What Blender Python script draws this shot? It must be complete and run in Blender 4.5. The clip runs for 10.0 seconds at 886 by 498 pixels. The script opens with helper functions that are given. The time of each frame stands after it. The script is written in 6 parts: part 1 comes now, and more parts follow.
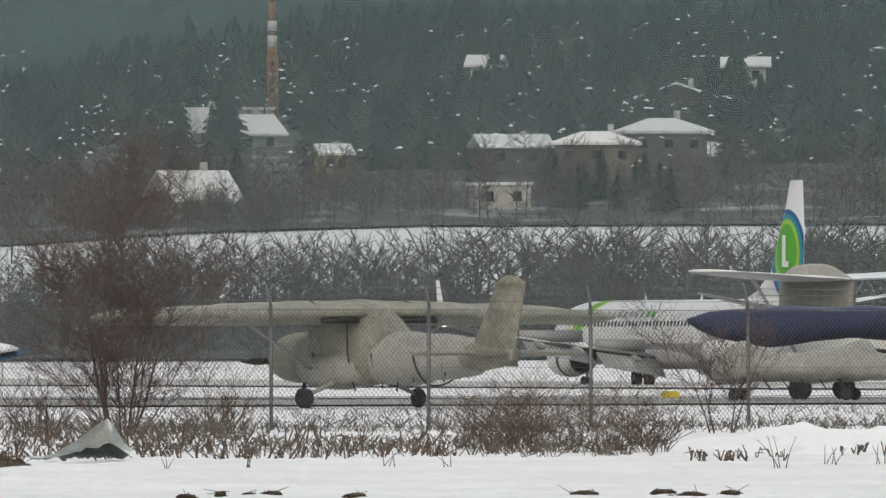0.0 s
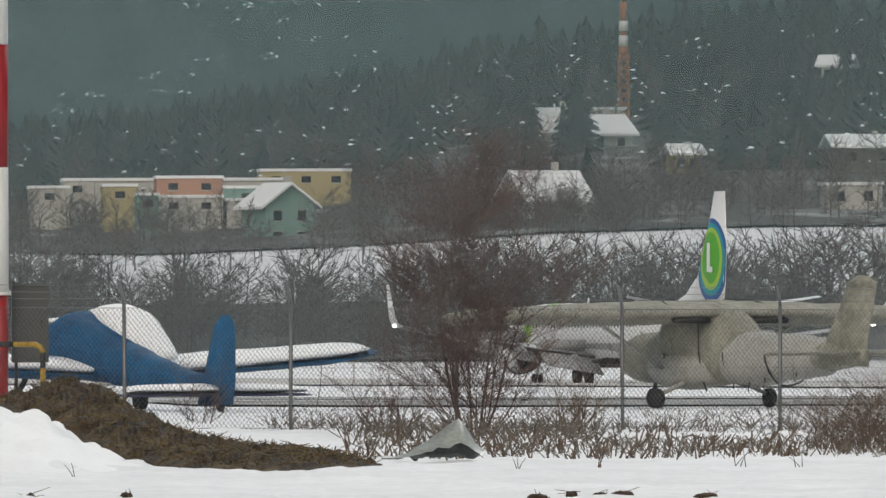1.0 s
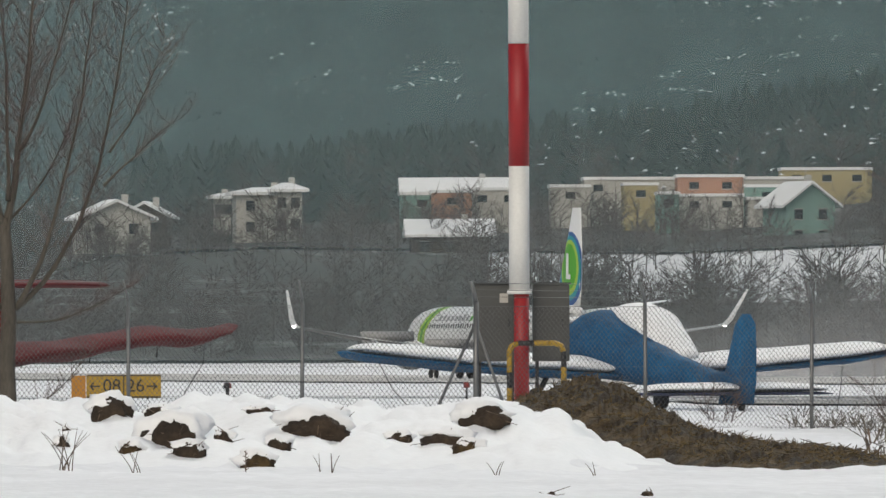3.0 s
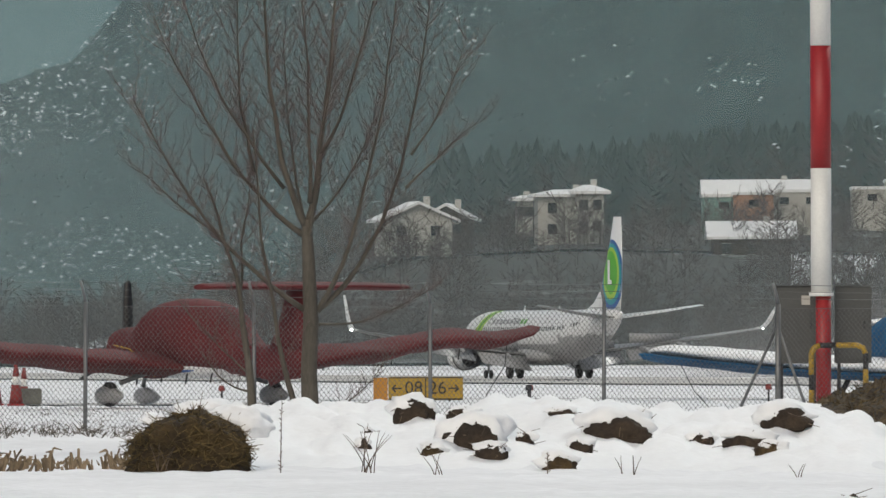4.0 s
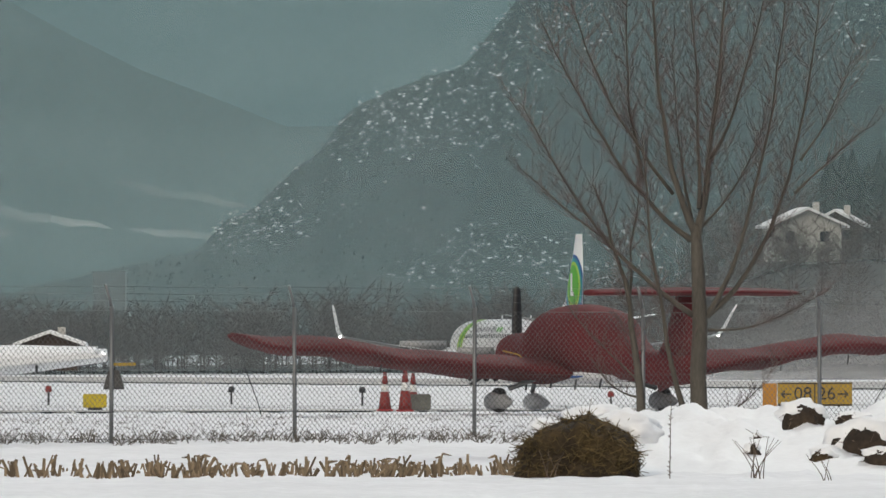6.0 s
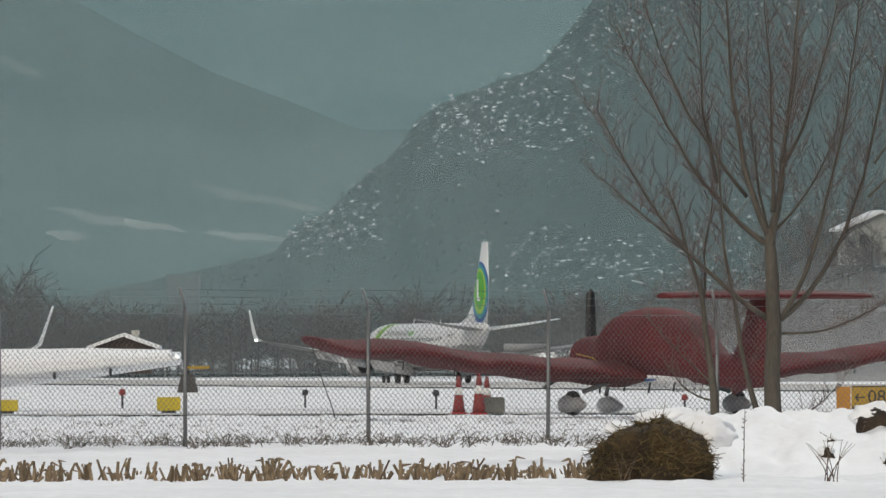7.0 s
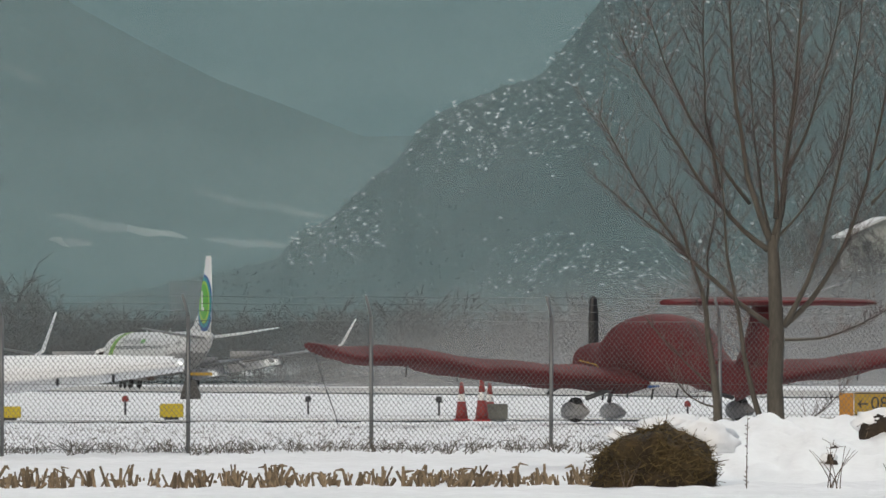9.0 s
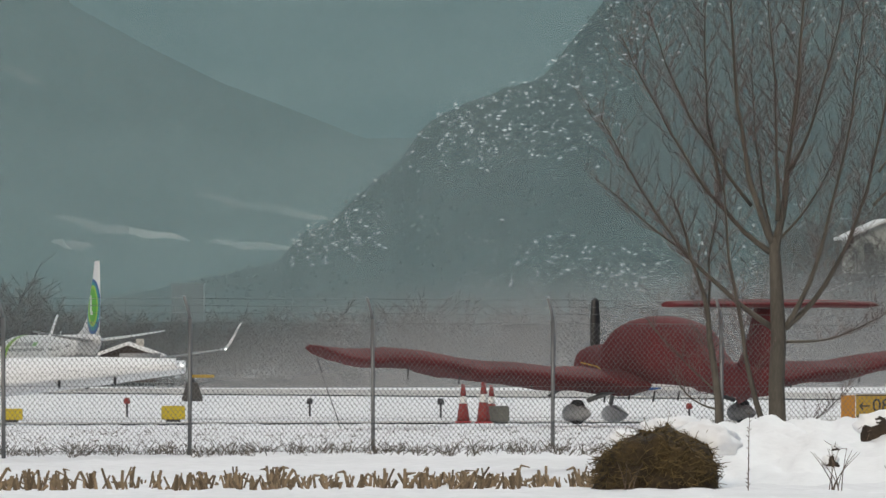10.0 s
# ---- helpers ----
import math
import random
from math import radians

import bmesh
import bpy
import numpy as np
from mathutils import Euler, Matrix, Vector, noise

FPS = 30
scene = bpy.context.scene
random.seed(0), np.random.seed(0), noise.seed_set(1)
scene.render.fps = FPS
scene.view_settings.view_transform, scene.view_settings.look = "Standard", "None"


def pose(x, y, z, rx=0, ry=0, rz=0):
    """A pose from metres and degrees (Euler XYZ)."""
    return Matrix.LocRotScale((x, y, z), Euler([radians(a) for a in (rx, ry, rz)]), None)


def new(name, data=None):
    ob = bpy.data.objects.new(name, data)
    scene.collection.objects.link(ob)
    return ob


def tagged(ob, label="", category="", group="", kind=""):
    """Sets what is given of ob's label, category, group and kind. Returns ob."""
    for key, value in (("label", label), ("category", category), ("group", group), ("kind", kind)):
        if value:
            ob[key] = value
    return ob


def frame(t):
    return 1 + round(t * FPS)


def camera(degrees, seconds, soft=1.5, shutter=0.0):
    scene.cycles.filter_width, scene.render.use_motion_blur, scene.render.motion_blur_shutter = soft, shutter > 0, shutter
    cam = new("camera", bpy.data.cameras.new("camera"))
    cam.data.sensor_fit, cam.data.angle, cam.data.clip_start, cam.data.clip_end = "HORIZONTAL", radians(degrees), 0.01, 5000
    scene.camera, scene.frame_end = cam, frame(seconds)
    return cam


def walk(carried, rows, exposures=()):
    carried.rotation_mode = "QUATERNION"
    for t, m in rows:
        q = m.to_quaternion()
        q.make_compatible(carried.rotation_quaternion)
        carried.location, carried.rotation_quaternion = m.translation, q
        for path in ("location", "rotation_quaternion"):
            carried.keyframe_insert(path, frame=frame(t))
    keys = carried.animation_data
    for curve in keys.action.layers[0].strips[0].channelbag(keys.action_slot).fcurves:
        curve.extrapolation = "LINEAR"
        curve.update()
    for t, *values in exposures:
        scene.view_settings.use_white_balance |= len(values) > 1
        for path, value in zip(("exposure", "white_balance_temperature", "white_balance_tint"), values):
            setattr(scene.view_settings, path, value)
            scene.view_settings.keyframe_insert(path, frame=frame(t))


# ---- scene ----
# ---- the camera stands on a field track and pans with the landing airliner ----
EYE = 2.73
cam = camera(3.455, 10.0)
PAN = [(0.0, -4.975, 0.3816), (0.5, -4.4378, 0.3815), (1.0, -3.6051, 0.3863), (1.5, -3.011, 0.3851), (2.0, -2.413, 0.3848),
       (2.2, -2.2322, 0.3848), (3.3, -1.2463, 0.392), (3.5, -0.9852, 0.3947), (4.0, -0.3963, 0.401), (4.5, 0.0, 0.4043),
       (5.0, 0.3874, 0.4123), (5.5, 0.6763, 0.4241), (6.0, 1.1214, 0.4286), (6.2, 1.2657, 0.4286), (7.3, 1.4140, 0.4468),
       (7.5, 1.4169, 0.4488), (8.0, 1.4236, 0.4541), (8.5, 1.4236, 0.4608), (9.0, 1.4206, 0.4676), (9.5, 1.427, 0.4623), (10.0, 1.427, 0.4758)]
walk(cam, [(t, pose(0, 0, EYE, 90 + pitch, 0.2, yaw)) for t, yaw, pitch in PAN], [(0.0, 0.11, 6350, 3), (10.0, 0.11, 6350, 3)])

# ---- overcast daylight ----
world = bpy.data.worlds.new("overcast")
scene.world = world
world.use_nodes = True
wn = world.node_tree.nodes
sky = wn.new("ShaderNodeTexSky")
sky.sky_type, sky.sun_disc = "NISHITA", False
sky.sun_elevation, sky.sun_rotation = radians(38), radians(200)
sky.air_density, sky.dust_density, sky.ozone_density = 0.7, 6.0, 0.6
world.node_tree.links.new(sky.outputs[0], wn["Background"].inputs[0])
wn["Background"].inputs[1].default_value = 0.09
sun = new("sun", bpy.data.lights.new("sun", "SUN"))
sun.data.energy, sun.data.angle, sun.data.color = 1.7, radians(14), (1.0, 0.96, 0.9)
sun.matrix_world = pose(0, 0, 60, 52, 0, 160)


# ---- materials ----
def mat(name, colour, rough=0.7, spread=0.15, scale=3.0, fine=40.0, bump=0.2, metal=0.0, dark=None, mix_at=0.55, stretch=(1, 1, 1), random_amount=0.0):
    """A surface with stains at one scale, grain at a finer one and a little relief."""
    m = bpy.data.materials.new(name)
    m.use_nodes = True
    t, n = m.node_tree, m.node_tree.nodes
    b = n["Principled BSDF"]
    b.inputs["Roughness"].default_value, b.inputs["Metallic"].default_value = rough, metal
    co, mp = n.new("ShaderNodeTexCoord"), n.new("ShaderNodeMapping")
    mp.inputs["Scale"].default_value = stretch
    t.links.new(co.outputs["Object"], mp.inputs[0])
    big, small = n.new("ShaderNodeTexNoise"), n.new("ShaderNodeTexNoise")
    big.inputs["Scale"].default_value, small.inputs["Scale"].default_value = scale, fine
    big.inputs["Detail"].default_value = small.inputs["Detail"].default_value = 5
    for k in (big, small):
        t.links.new(mp.outputs[0], k.inputs["Vector"])
    ramp = n.new("ShaderNodeValToRGB")
    ramp.color_ramp.elements[0].position, ramp.color_ramp.elements[1].position = mix_at - 0.15, mix_at + 0.15
    lo = dark or [c * (1 - spread) for c in colour]
    ramp.color_ramp.elements[0].color, ramp.color_ramp.elements[1].color = (*lo, 1), (*colour, 1)
    t.links.new(big.outputs[0], ramp.inputs[0])
    mul = n.new("ShaderNodeMix")
    mul.data_type, mul.blend_type = "RGBA", "MULTIPLY"
    mul.inputs["Factor"].default_value = 0.7
    grain = n.new("ShaderNodeValToRGB")
    grain.color_ramp.elements[0].color = [1 - spread * 1.4] * 3 + [1]
    grain.color_ramp.elements[0].position, grain.color_ramp.elements[1].position = 0.3, 0.65
    t.links.new(small.outputs[0], grain.inputs[0])
    t.links.new(ramp.outputs[0], mul.inputs["A"])
    t.links.new(grain.outputs[0], mul.inputs["B"])
    last = mul.outputs["Result"]
    if random_amount:
        info, hsv, rng = n.new("ShaderNodeNewGeometry"), n.new("ShaderNodeHueSaturation"), n.new("ShaderNodeMapRange")
        rng.inputs["To Min"].default_value, rng.inputs["To Max"].default_value = 1 - random_amount, 1 + random_amount
        t.links.new(info.outputs["Random Per Island"], rng.inputs["Value"])
        t.links.new(rng.outputs[0], hsv.inputs["Value"])
        t.links.new(last, hsv.inputs["Color"])
        last = hsv.outputs[0]
    t.links.new(last, b.inputs["Base Color"])
    if bump:
        bp = n.new("ShaderNodeBump")
        bp.inputs["Strength"].default_value, bp.inputs["Distance"].default_value = bump, 0.6 / fine
        t.links.new(small.outputs[0], bp.inputs["Height"])
        t.links.new(bp.outputs[0], b.inputs["Normal"])
    return m


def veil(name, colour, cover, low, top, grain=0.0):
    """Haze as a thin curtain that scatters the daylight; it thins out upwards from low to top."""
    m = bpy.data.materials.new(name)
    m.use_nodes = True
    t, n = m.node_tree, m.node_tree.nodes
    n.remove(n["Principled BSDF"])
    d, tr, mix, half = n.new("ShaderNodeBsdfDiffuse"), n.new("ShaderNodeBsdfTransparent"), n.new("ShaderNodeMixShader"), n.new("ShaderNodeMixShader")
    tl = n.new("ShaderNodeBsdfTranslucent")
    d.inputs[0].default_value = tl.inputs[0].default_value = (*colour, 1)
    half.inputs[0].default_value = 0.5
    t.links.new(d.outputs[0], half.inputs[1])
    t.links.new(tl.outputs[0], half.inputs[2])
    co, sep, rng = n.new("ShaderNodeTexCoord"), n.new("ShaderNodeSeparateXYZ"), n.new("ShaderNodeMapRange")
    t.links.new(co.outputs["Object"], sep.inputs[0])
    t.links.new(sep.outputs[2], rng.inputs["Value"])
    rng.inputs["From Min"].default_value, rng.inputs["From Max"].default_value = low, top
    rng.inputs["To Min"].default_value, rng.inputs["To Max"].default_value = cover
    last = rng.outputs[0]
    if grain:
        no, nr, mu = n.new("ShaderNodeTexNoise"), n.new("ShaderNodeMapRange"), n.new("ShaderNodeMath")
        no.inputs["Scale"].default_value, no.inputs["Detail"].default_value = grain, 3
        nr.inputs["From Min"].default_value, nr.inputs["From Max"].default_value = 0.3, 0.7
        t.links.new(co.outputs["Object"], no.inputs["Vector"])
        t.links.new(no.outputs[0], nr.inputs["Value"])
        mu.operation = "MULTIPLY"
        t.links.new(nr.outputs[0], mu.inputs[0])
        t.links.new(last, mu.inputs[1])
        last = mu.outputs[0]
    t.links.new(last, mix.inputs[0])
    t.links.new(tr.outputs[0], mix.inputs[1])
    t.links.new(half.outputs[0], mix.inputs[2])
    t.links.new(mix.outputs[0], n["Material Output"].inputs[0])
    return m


SNOW = mat("snow", (0.86, 0.87, 0.89), 0.75, 0.05, 0.5, 9.0, 0.25)
SNOW_FIELD = mat("snow_field", (0.84, 0.85, 0.88), 0.8, 0.1, 0.35, 4.0, 0.5)
CLEARED = mat("cleared_pavement", (0.34, 0.33, 0.32), 0.8, 0.25, 0.12, 1.5, 0.0, dark=(0.2, 0.2, 0.2))
SNOWY_PAVING = mat("snowy_paving", (0.62, 0.61, 0.6), 0.8, 0.2, 0.05, 0.8, 0.0, dark=(0.4, 0.39, 0.38))
GALV = mat("galvanised_steel", (0.21, 0.215, 0.22), 0.5, 0.2, 4, 60, 0.05, 0.6)
WIRE = mat("fence_wire", (0.105, 0.108, 0.11), 0.6, 0.1, 4, 60, 0.0, 0.2)
RED_PAINT = mat("red_paint", (0.32, 0.016, 0.02), 0.5, 0.15, 2, 40, 0.05)
WHITE_PAINT = mat("white_paint", (0.72, 0.72, 0.70), 0.45, 0.08, 1.5, 30, 0.05)
CABINET = mat("grey_cabinet", (0.068, 0.071, 0.069), 0.5, 0.15, 2, 30, 0.05)
YELLOW = mat("yellow_paint", (0.42, 0.265, 0.02), 0.5, 0.2, 3, 40, 0.05)
BLACK = mat("black_paint", (0.015, 0.015, 0.016), 0.5, 0.2, 3, 40, 0.05)
RUBBER = mat("rubber", (0.025, 0.025, 0.027), 0.8, 0.2, 6, 60, 0.1)
RED_COVER = mat("red_canvas_cover", (0.130, 0.016, 0.019), 0.9, 0.2, 1.2, 14, 0.5, dark=(0.088, 0.011, 0.013))
BLUE_COVER = mat("blue_canvas_cover", (0.002, 0.11, 0.26), 0.85, 0.25, 1.2, 9, 0.8, dark=(0.002, 0.068, 0.17))
NAVY_COVER = mat("navy_canvas_cover", (0.035, 0.05, 0.125), 0.8, 0.25, 1.2, 9, 0.6)
GREY_COVER = mat("grey_canvas_cover", (0.35, 0.345, 0.285), 0.9, 0.3, 1.6, 9, 0.9, dark=(0.25, 0.247, 0.205))
PALE_COVER = mat("pale_grey_cover", (0.43, 0.432, 0.40), 0.9, 0.2, 1.2, 9, 0.6)
HULL_WHITE = mat("airliner_white", (0.80, 0.81, 0.82), 0.3, 0.05, 0.4, 6, 0.0)
HULL_GREY = mat("airliner_grey", (0.33, 0.34, 0.35), 0.35, 0.1, 0.4, 6, 0.0)
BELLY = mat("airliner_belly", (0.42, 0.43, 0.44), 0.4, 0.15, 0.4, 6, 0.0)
LOGO_GREEN = mat("logo_green", (0.10, 0.40, 0.03), 0.4, 0.05, 1, 10, 0)
LOGO_LIME = mat("logo_lime", (0.36, 0.55, 0.06), 0.4, 0.05, 1, 10, 0)
LOGO_TEAL = mat("logo_teal", (0.03, 0.30, 0.36), 0.4, 0.05, 1, 10, 0)
LOGO_BLUE = mat("logo_blue", (0.03, 0.10, 0.33), 0.4, 0.05, 1, 10, 0)
DARK_METAL = mat("dark_metal", (0.05, 0.05, 0.055), 0.45, 0.2, 3, 40, 0.05, 0.5)
GLASS = mat("dark_window_glass", (0.02, 0.025, 0.03), 0.08, 0.1, 1, 10, 0)
BARK = mat("bark", (0.11, 0.098, 0.08), 0.9, 0.3, 3, 30, 0.6, stretch=(1, 1, 0.3))
TWIG = mat("reddish_twig", (0.135, 0.097, 0.088), 0.9, 0.3, 3, 30, 0.2)
FAR_TWIG = mat("far_bare_wood", (0.105, 0.088, 0.083), 0.9, 0.15, 0.2, 2, 0.0, random_amount=0.07)
CONIFER = mat("conifer_needles", (0.018, 0.038, 0.032), 0.9, 0.25, 0.2, 2, 0.0, random_amount=0.14)
STRAW = mat("dry_stalk", (0.27, 0.20, 0.125), 0.9, 0.3, 5, 40, 0.2, random_amount=0.45)
WEED = mat("dry_weed", (0.15, 0.11, 0.08), 0.9, 0.3, 5, 40, 0.2, random_amount=0.45)
WING_GREY = mat("airliner_wing_grey", (0.17, 0.175, 0.18), 0.4, 0.12, 0.4, 6, 0.0)
DUNG = mat("manure", (0.098, 0.064, 0.022), 0.95, 0.4, 2.5, 18, 1.0, dark=(0.028, 0.018, 0.008))
EARTH = mat("frozen_earth", (0.065, 0.045, 0.028), 0.95, 0.4, 3, 20, 1.0, dark=(0.028, 0.02, 0.014))
PLASTER = mat("pale_plaster", (0.52, 0.50, 0.46), 0.85, 0.15, 0.2, 3, 0)
# brown render, with the walls' shadow darkening put into its colour
SHADED_BROWN = mat("shaded_brown_render", (0.21, 0.19, 0.17), 0.9, 0.2, 0.3, 3, 0)
PLASTER_YELLOW = mat("yellow_plaster", (0.48, 0.40, 0.20), 0.85, 0.15, 0.2, 3, 0)
PLASTER_PINK = mat("salmon_plaster", (0.50, 0.27, 0.18), 0.85, 0.15, 0.2, 3, 0)
PLASTER_TEAL = mat("teal_plaster", (0.22, 0.36, 0.32), 0.85, 0.15, 0.2, 3, 0)
TIMBER = mat("dark_timber", (0.07, 0.05, 0.04), 0.85, 0.2, 0.3, 4, 0)
CRANE_ORANGE = mat("orange_steel", (0.45, 0.17, 0.06), 0.6, 0.2, 0.5, 4, 0)


# ---- building helpers ----
def part(name, bm, material, parent=None, label="", smooth=True):
    """Links a bmesh as one mesh object, under a thing or a part where one is given."""
    me = bpy.data.meshes.new(name)
    bmesh.ops.recalc_face_normals(bm, faces=bm.faces)
    if smooth:
        for f in bm.faces:
            f.smooth = True
    bm.to_mesh(me)
    bm.free()
    for m in material if isinstance(material, (list, tuple)) else [material]:
        me.materials.append(m)
    ob = new(name, me)
    if parent:
        ob.parent = parent
    if label:
        ob["label"] = label
    return ob


def thing(name, m, label, category, group="", kind=""):
    ob = new(name)
    ob.empty_display_size = 0.2
    ob.matrix_world = m
    return tagged(ob, label, category, group, kind)


def loft(rings, bm=None, caps=True):
    """A skin over rings of equally many points."""
    bm = bm or bmesh.new()
    rows = [[bm.verts.new(p) for p in r] for r in rings]
    k = len(rows[0])
    for a, b in zip(rows, rows[1:]):
        for i in range(k):
            bm.faces.new((a[i], a[(i + 1) % k], b[(i + 1) % k], b[i]))
    if caps:
        bm.faces.new(rows[0])
        bm.faces.new(rows[-1])
    return bm


def tube(points, radii, bm=None, sides=8):
    """A round bar along points."""
    pts = [Vector(p) for p in points]
    if not isinstance(radii, (list, tuple)):
        radii = [radii] * len(pts)
    rings, up = [], None
    for i, p in enumerate(pts):
        d = (pts[min(i + 1, len(pts) - 1)] - pts[max(i - 1, 0)]).normalized()
        ref = Vector((0, 0, 1)) if abs(d.z) < 0.9 else Vector((1, 0, 0))
        a = d.cross(ref).normalized()
        b = d.cross(a)
        if up and a.dot(up) < 0:
            a, b = -a, -b
        up = a
        rings.append([p + radii[i] * (math.cos(q) * a + math.sin(q) * b) for q in (2 * math.pi * j / sides for j in range(sides))])
    return loft(rings, bm)


def box(c, s, bm=None, bevel=0.0):
    own = bmesh.new()
    bmesh.ops.create_cube(own, size=1, matrix=Matrix.Translation(c) @ Matrix.Diagonal((*s, 1)))
    if bevel:
        bmesh.ops.bevel(own, geom=own.edges[:], offset=bevel, segments=2, affect="EDGES")
    if bm is None:
        return own
    me = bpy.data.meshes.new("tmp")
    own.to_mesh(me)
    own.free()
    bm.from_mesh(me)
    bpy.data.meshes.remove(me)
    return bm


def hull(stations, sides=24, power=2.3, sag=0.0, seed=0):
    """A body along x: (x, half width, z low, z high) stations; sag makes it a loose cover."""
    rings = []
    for i, (x, w, lo, hi) in enumerate(stations):
        ring = []
        for j in range(sides):
            q = 2 * math.pi * j / sides
            c, s = math.cos(q), math.sin(q)
            y = w * math.copysign(abs(c) ** (2 / power), c)
            z = (lo + hi) / 2 + (hi - lo) / 2 * math.copysign(abs(s) ** (2 / power), s)
            p = Vector((x, y, z))
            if sag:
                p += sag * noise.noise_vector(p * 1.7 + Vector((seed, 0, 0))) + 0.4 * sag * noise.noise_vector(p * 5 + Vector((0, seed, 0)))
            ring.append(p)
        rings.append(ring)
    return loft(rings)


def dense(stations, n):
    """More stations in between, along a smooth line."""
    a = np.array(stations, float)
    t = np.linspace(0, len(a) - 1, n)
    out = []
    for v in t:
        i = min(int(v), len(a) - 2)
        f = v - i
        p0, p1, p2, p3 = a[max(i - 1, 0)], a[i], a[i + 1], a[min(i + 2, len(a) - 1)]
        out.append(0.5 * ((2 * p1) + (p2 - p0) * f + (2 * p0 - 5 * p1 + 4 * p2 - p3) * f * f + (3 * p1 - p0 - 3 * p2 + p3) * f ** 3))
    return [tuple(v) for v in out]


def foil(le, chord, thick, axis_up=(0, 0, 1), sides=14):
    """A wing section from its leading edge backwards (towards -x)."""
    up = Vector(axis_up)
    pts = []
    for j in range(sides):
        q = 2 * math.pi * j / sides
        xx = 0.5 - 0.5 * math.cos(q)
        th = thick * (0.5 * math.sin(q)) * (1.35 - 0.75 * xx) * (1 if math.sin(q) > 0 else 0.7)
        pts.append(Vector(le) + Vector((-chord * xx, 0, 0)) + up * th)
    return pts


def wing(stations, sag=0.0, seed=0, up=(0, 0, 1)):
    """(leading x, y, z, chord, thickness) stations along the span."""
    rings = []
    for x, y, z, c, th in stations:
        ring = foil((x, y, z), c, th, up)
        if sag:
            ring = [p + sag * noise.noise_vector(p * 1.6 + Vector((seed, 0, 0))) + 0.4 * sag * noise.noise_vector(p * 4.5 + Vector((0, seed, 0))) for p in ring]
        rings.append(ring)
    return loft(rings)


def blade_mesh(items, material, name, parent=None, sides=3, label="", kind=""):
    """Many thin tapered pieces (from, to, radius, tip radius) in one mesh."""
    v, f = [], []
    for a, b, ra, rb in items:
        a, b = Vector(a), Vector(b)
        d = (b - a).normalized()
        u = d.cross(Vector((0.3, 1, 0.2)) if abs(d.y) < 0.9 else Vector((1, 0, 0))).normalized()
        w = d.cross(u)
        k = len(v)
        for p, r in ((a, ra), (b, rb)):
            for j in range(sides):
                q = 2 * math.pi * j / sides
                v.append(p + r * (math.cos(q) * u + math.sin(q) * w))
        f += [(k + j, k + (j + 1) % sides, k + sides + (j + 1) % sides, k + sides + j) for j in range(sides)]
    me = bpy.data.meshes.new(name)
    me.from_pydata([tuple(p) for p in v], [], f)
    me.materials.append(material)
    ob = new(name, me)
    if parent:
        ob.parent = parent
    if label:
        ob["label"] = label
    if kind:
        ob["kind"] = kind
    return ob


F = 26000.0


def spot(u, d, e=0.0):
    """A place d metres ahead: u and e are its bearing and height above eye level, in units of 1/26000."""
    return Vector((d * (u - 784) / F, d, EYE + e * d / F))


# ---- the ground: field, snow heaps, airfield, valley floor and the village hill ----
LEFT = np.array([(0, 1.2), (60, 1.15), (150, 1.2), (178, 1.33), (196, 1.42), (205, 1.60), (222, 1.88), (236, 1.86), (262, 1.78), (400, 1.38), (620, 0.72), (800, 0.2), (1000, 0.15), (1350, 0.72), (1650, 1.1)])
RIGHT = np.array([(0, 1.2), (60, 1.15), (150, 1.15), (180, 1.25), (200, 1.35), (228, 1.47), (265, 1.63), (300, 1.62), (400, 1.3), (620, 0.7), (800, 0.2), (1000, 0.3), (1350, 0.75), (1650, 1.1)])
HILL_D = [1690, 1760, 1850, 1900, 1950, 2050, 2200, 2700]
HILL = [(-800, (0, 0, 0, 0, 0, 0, 5, 15)), (300, (0, 4, 8, 12, 15, 18, 22, 30)), (700, (0, 25, 90, 120, 130, 140, 145, 150)), (900, (0, 40, 150, 185, 198, 210, 218, 225)), (1200, (0, 50, 160, 198, 208, 220, 235, 250)),
        (1500, (0, 60, 155, 190, 220, 245, 262, 285)), (1900, (0, 70, 150, 185, 205, 245, 290, 330)), (2300, (0, 70, 160, 200, 230, 290, 340, 400)), (2600, (0, 70, 170, 220, 252, 318, 392, 475)), (3000, (0, 70, 190, 232, 256, 318, 400, 520)), (4300, (0, 70, 190, 232, 260, 330, 420, 560))]


def smooth(a, b, x):
    t = np.clip((x - a) / (b - a), 0, 1)
    return t * t * (3 - 2 * t)


def ridge(u, d):
    """Heaps of ploughed snow before the fence."""
    top = np.interp(u, [-1200, 380, 480, 600, 760, 900, 1000, 1180, 1330, 1480, 1560, 1640, 1750, 1860, 2000, 3350, 3480, 3620, 3800, 4300],
                    [0, 0, 0.16, 0.52, 0.62, 0.50, 0.58, 0.68, 0.66, 0.60, 0.66, 0.66, 0.46, 0.15, 0, 0, 0.12, 0.24, 0.26, 0.24])
    mid = np.interp(u, [-1200, 1500, 1700, 3000], [186, 186, 184, 196])
    return top * np.exp(-(np.abs(d - mid) / 9.0) ** 2.4)


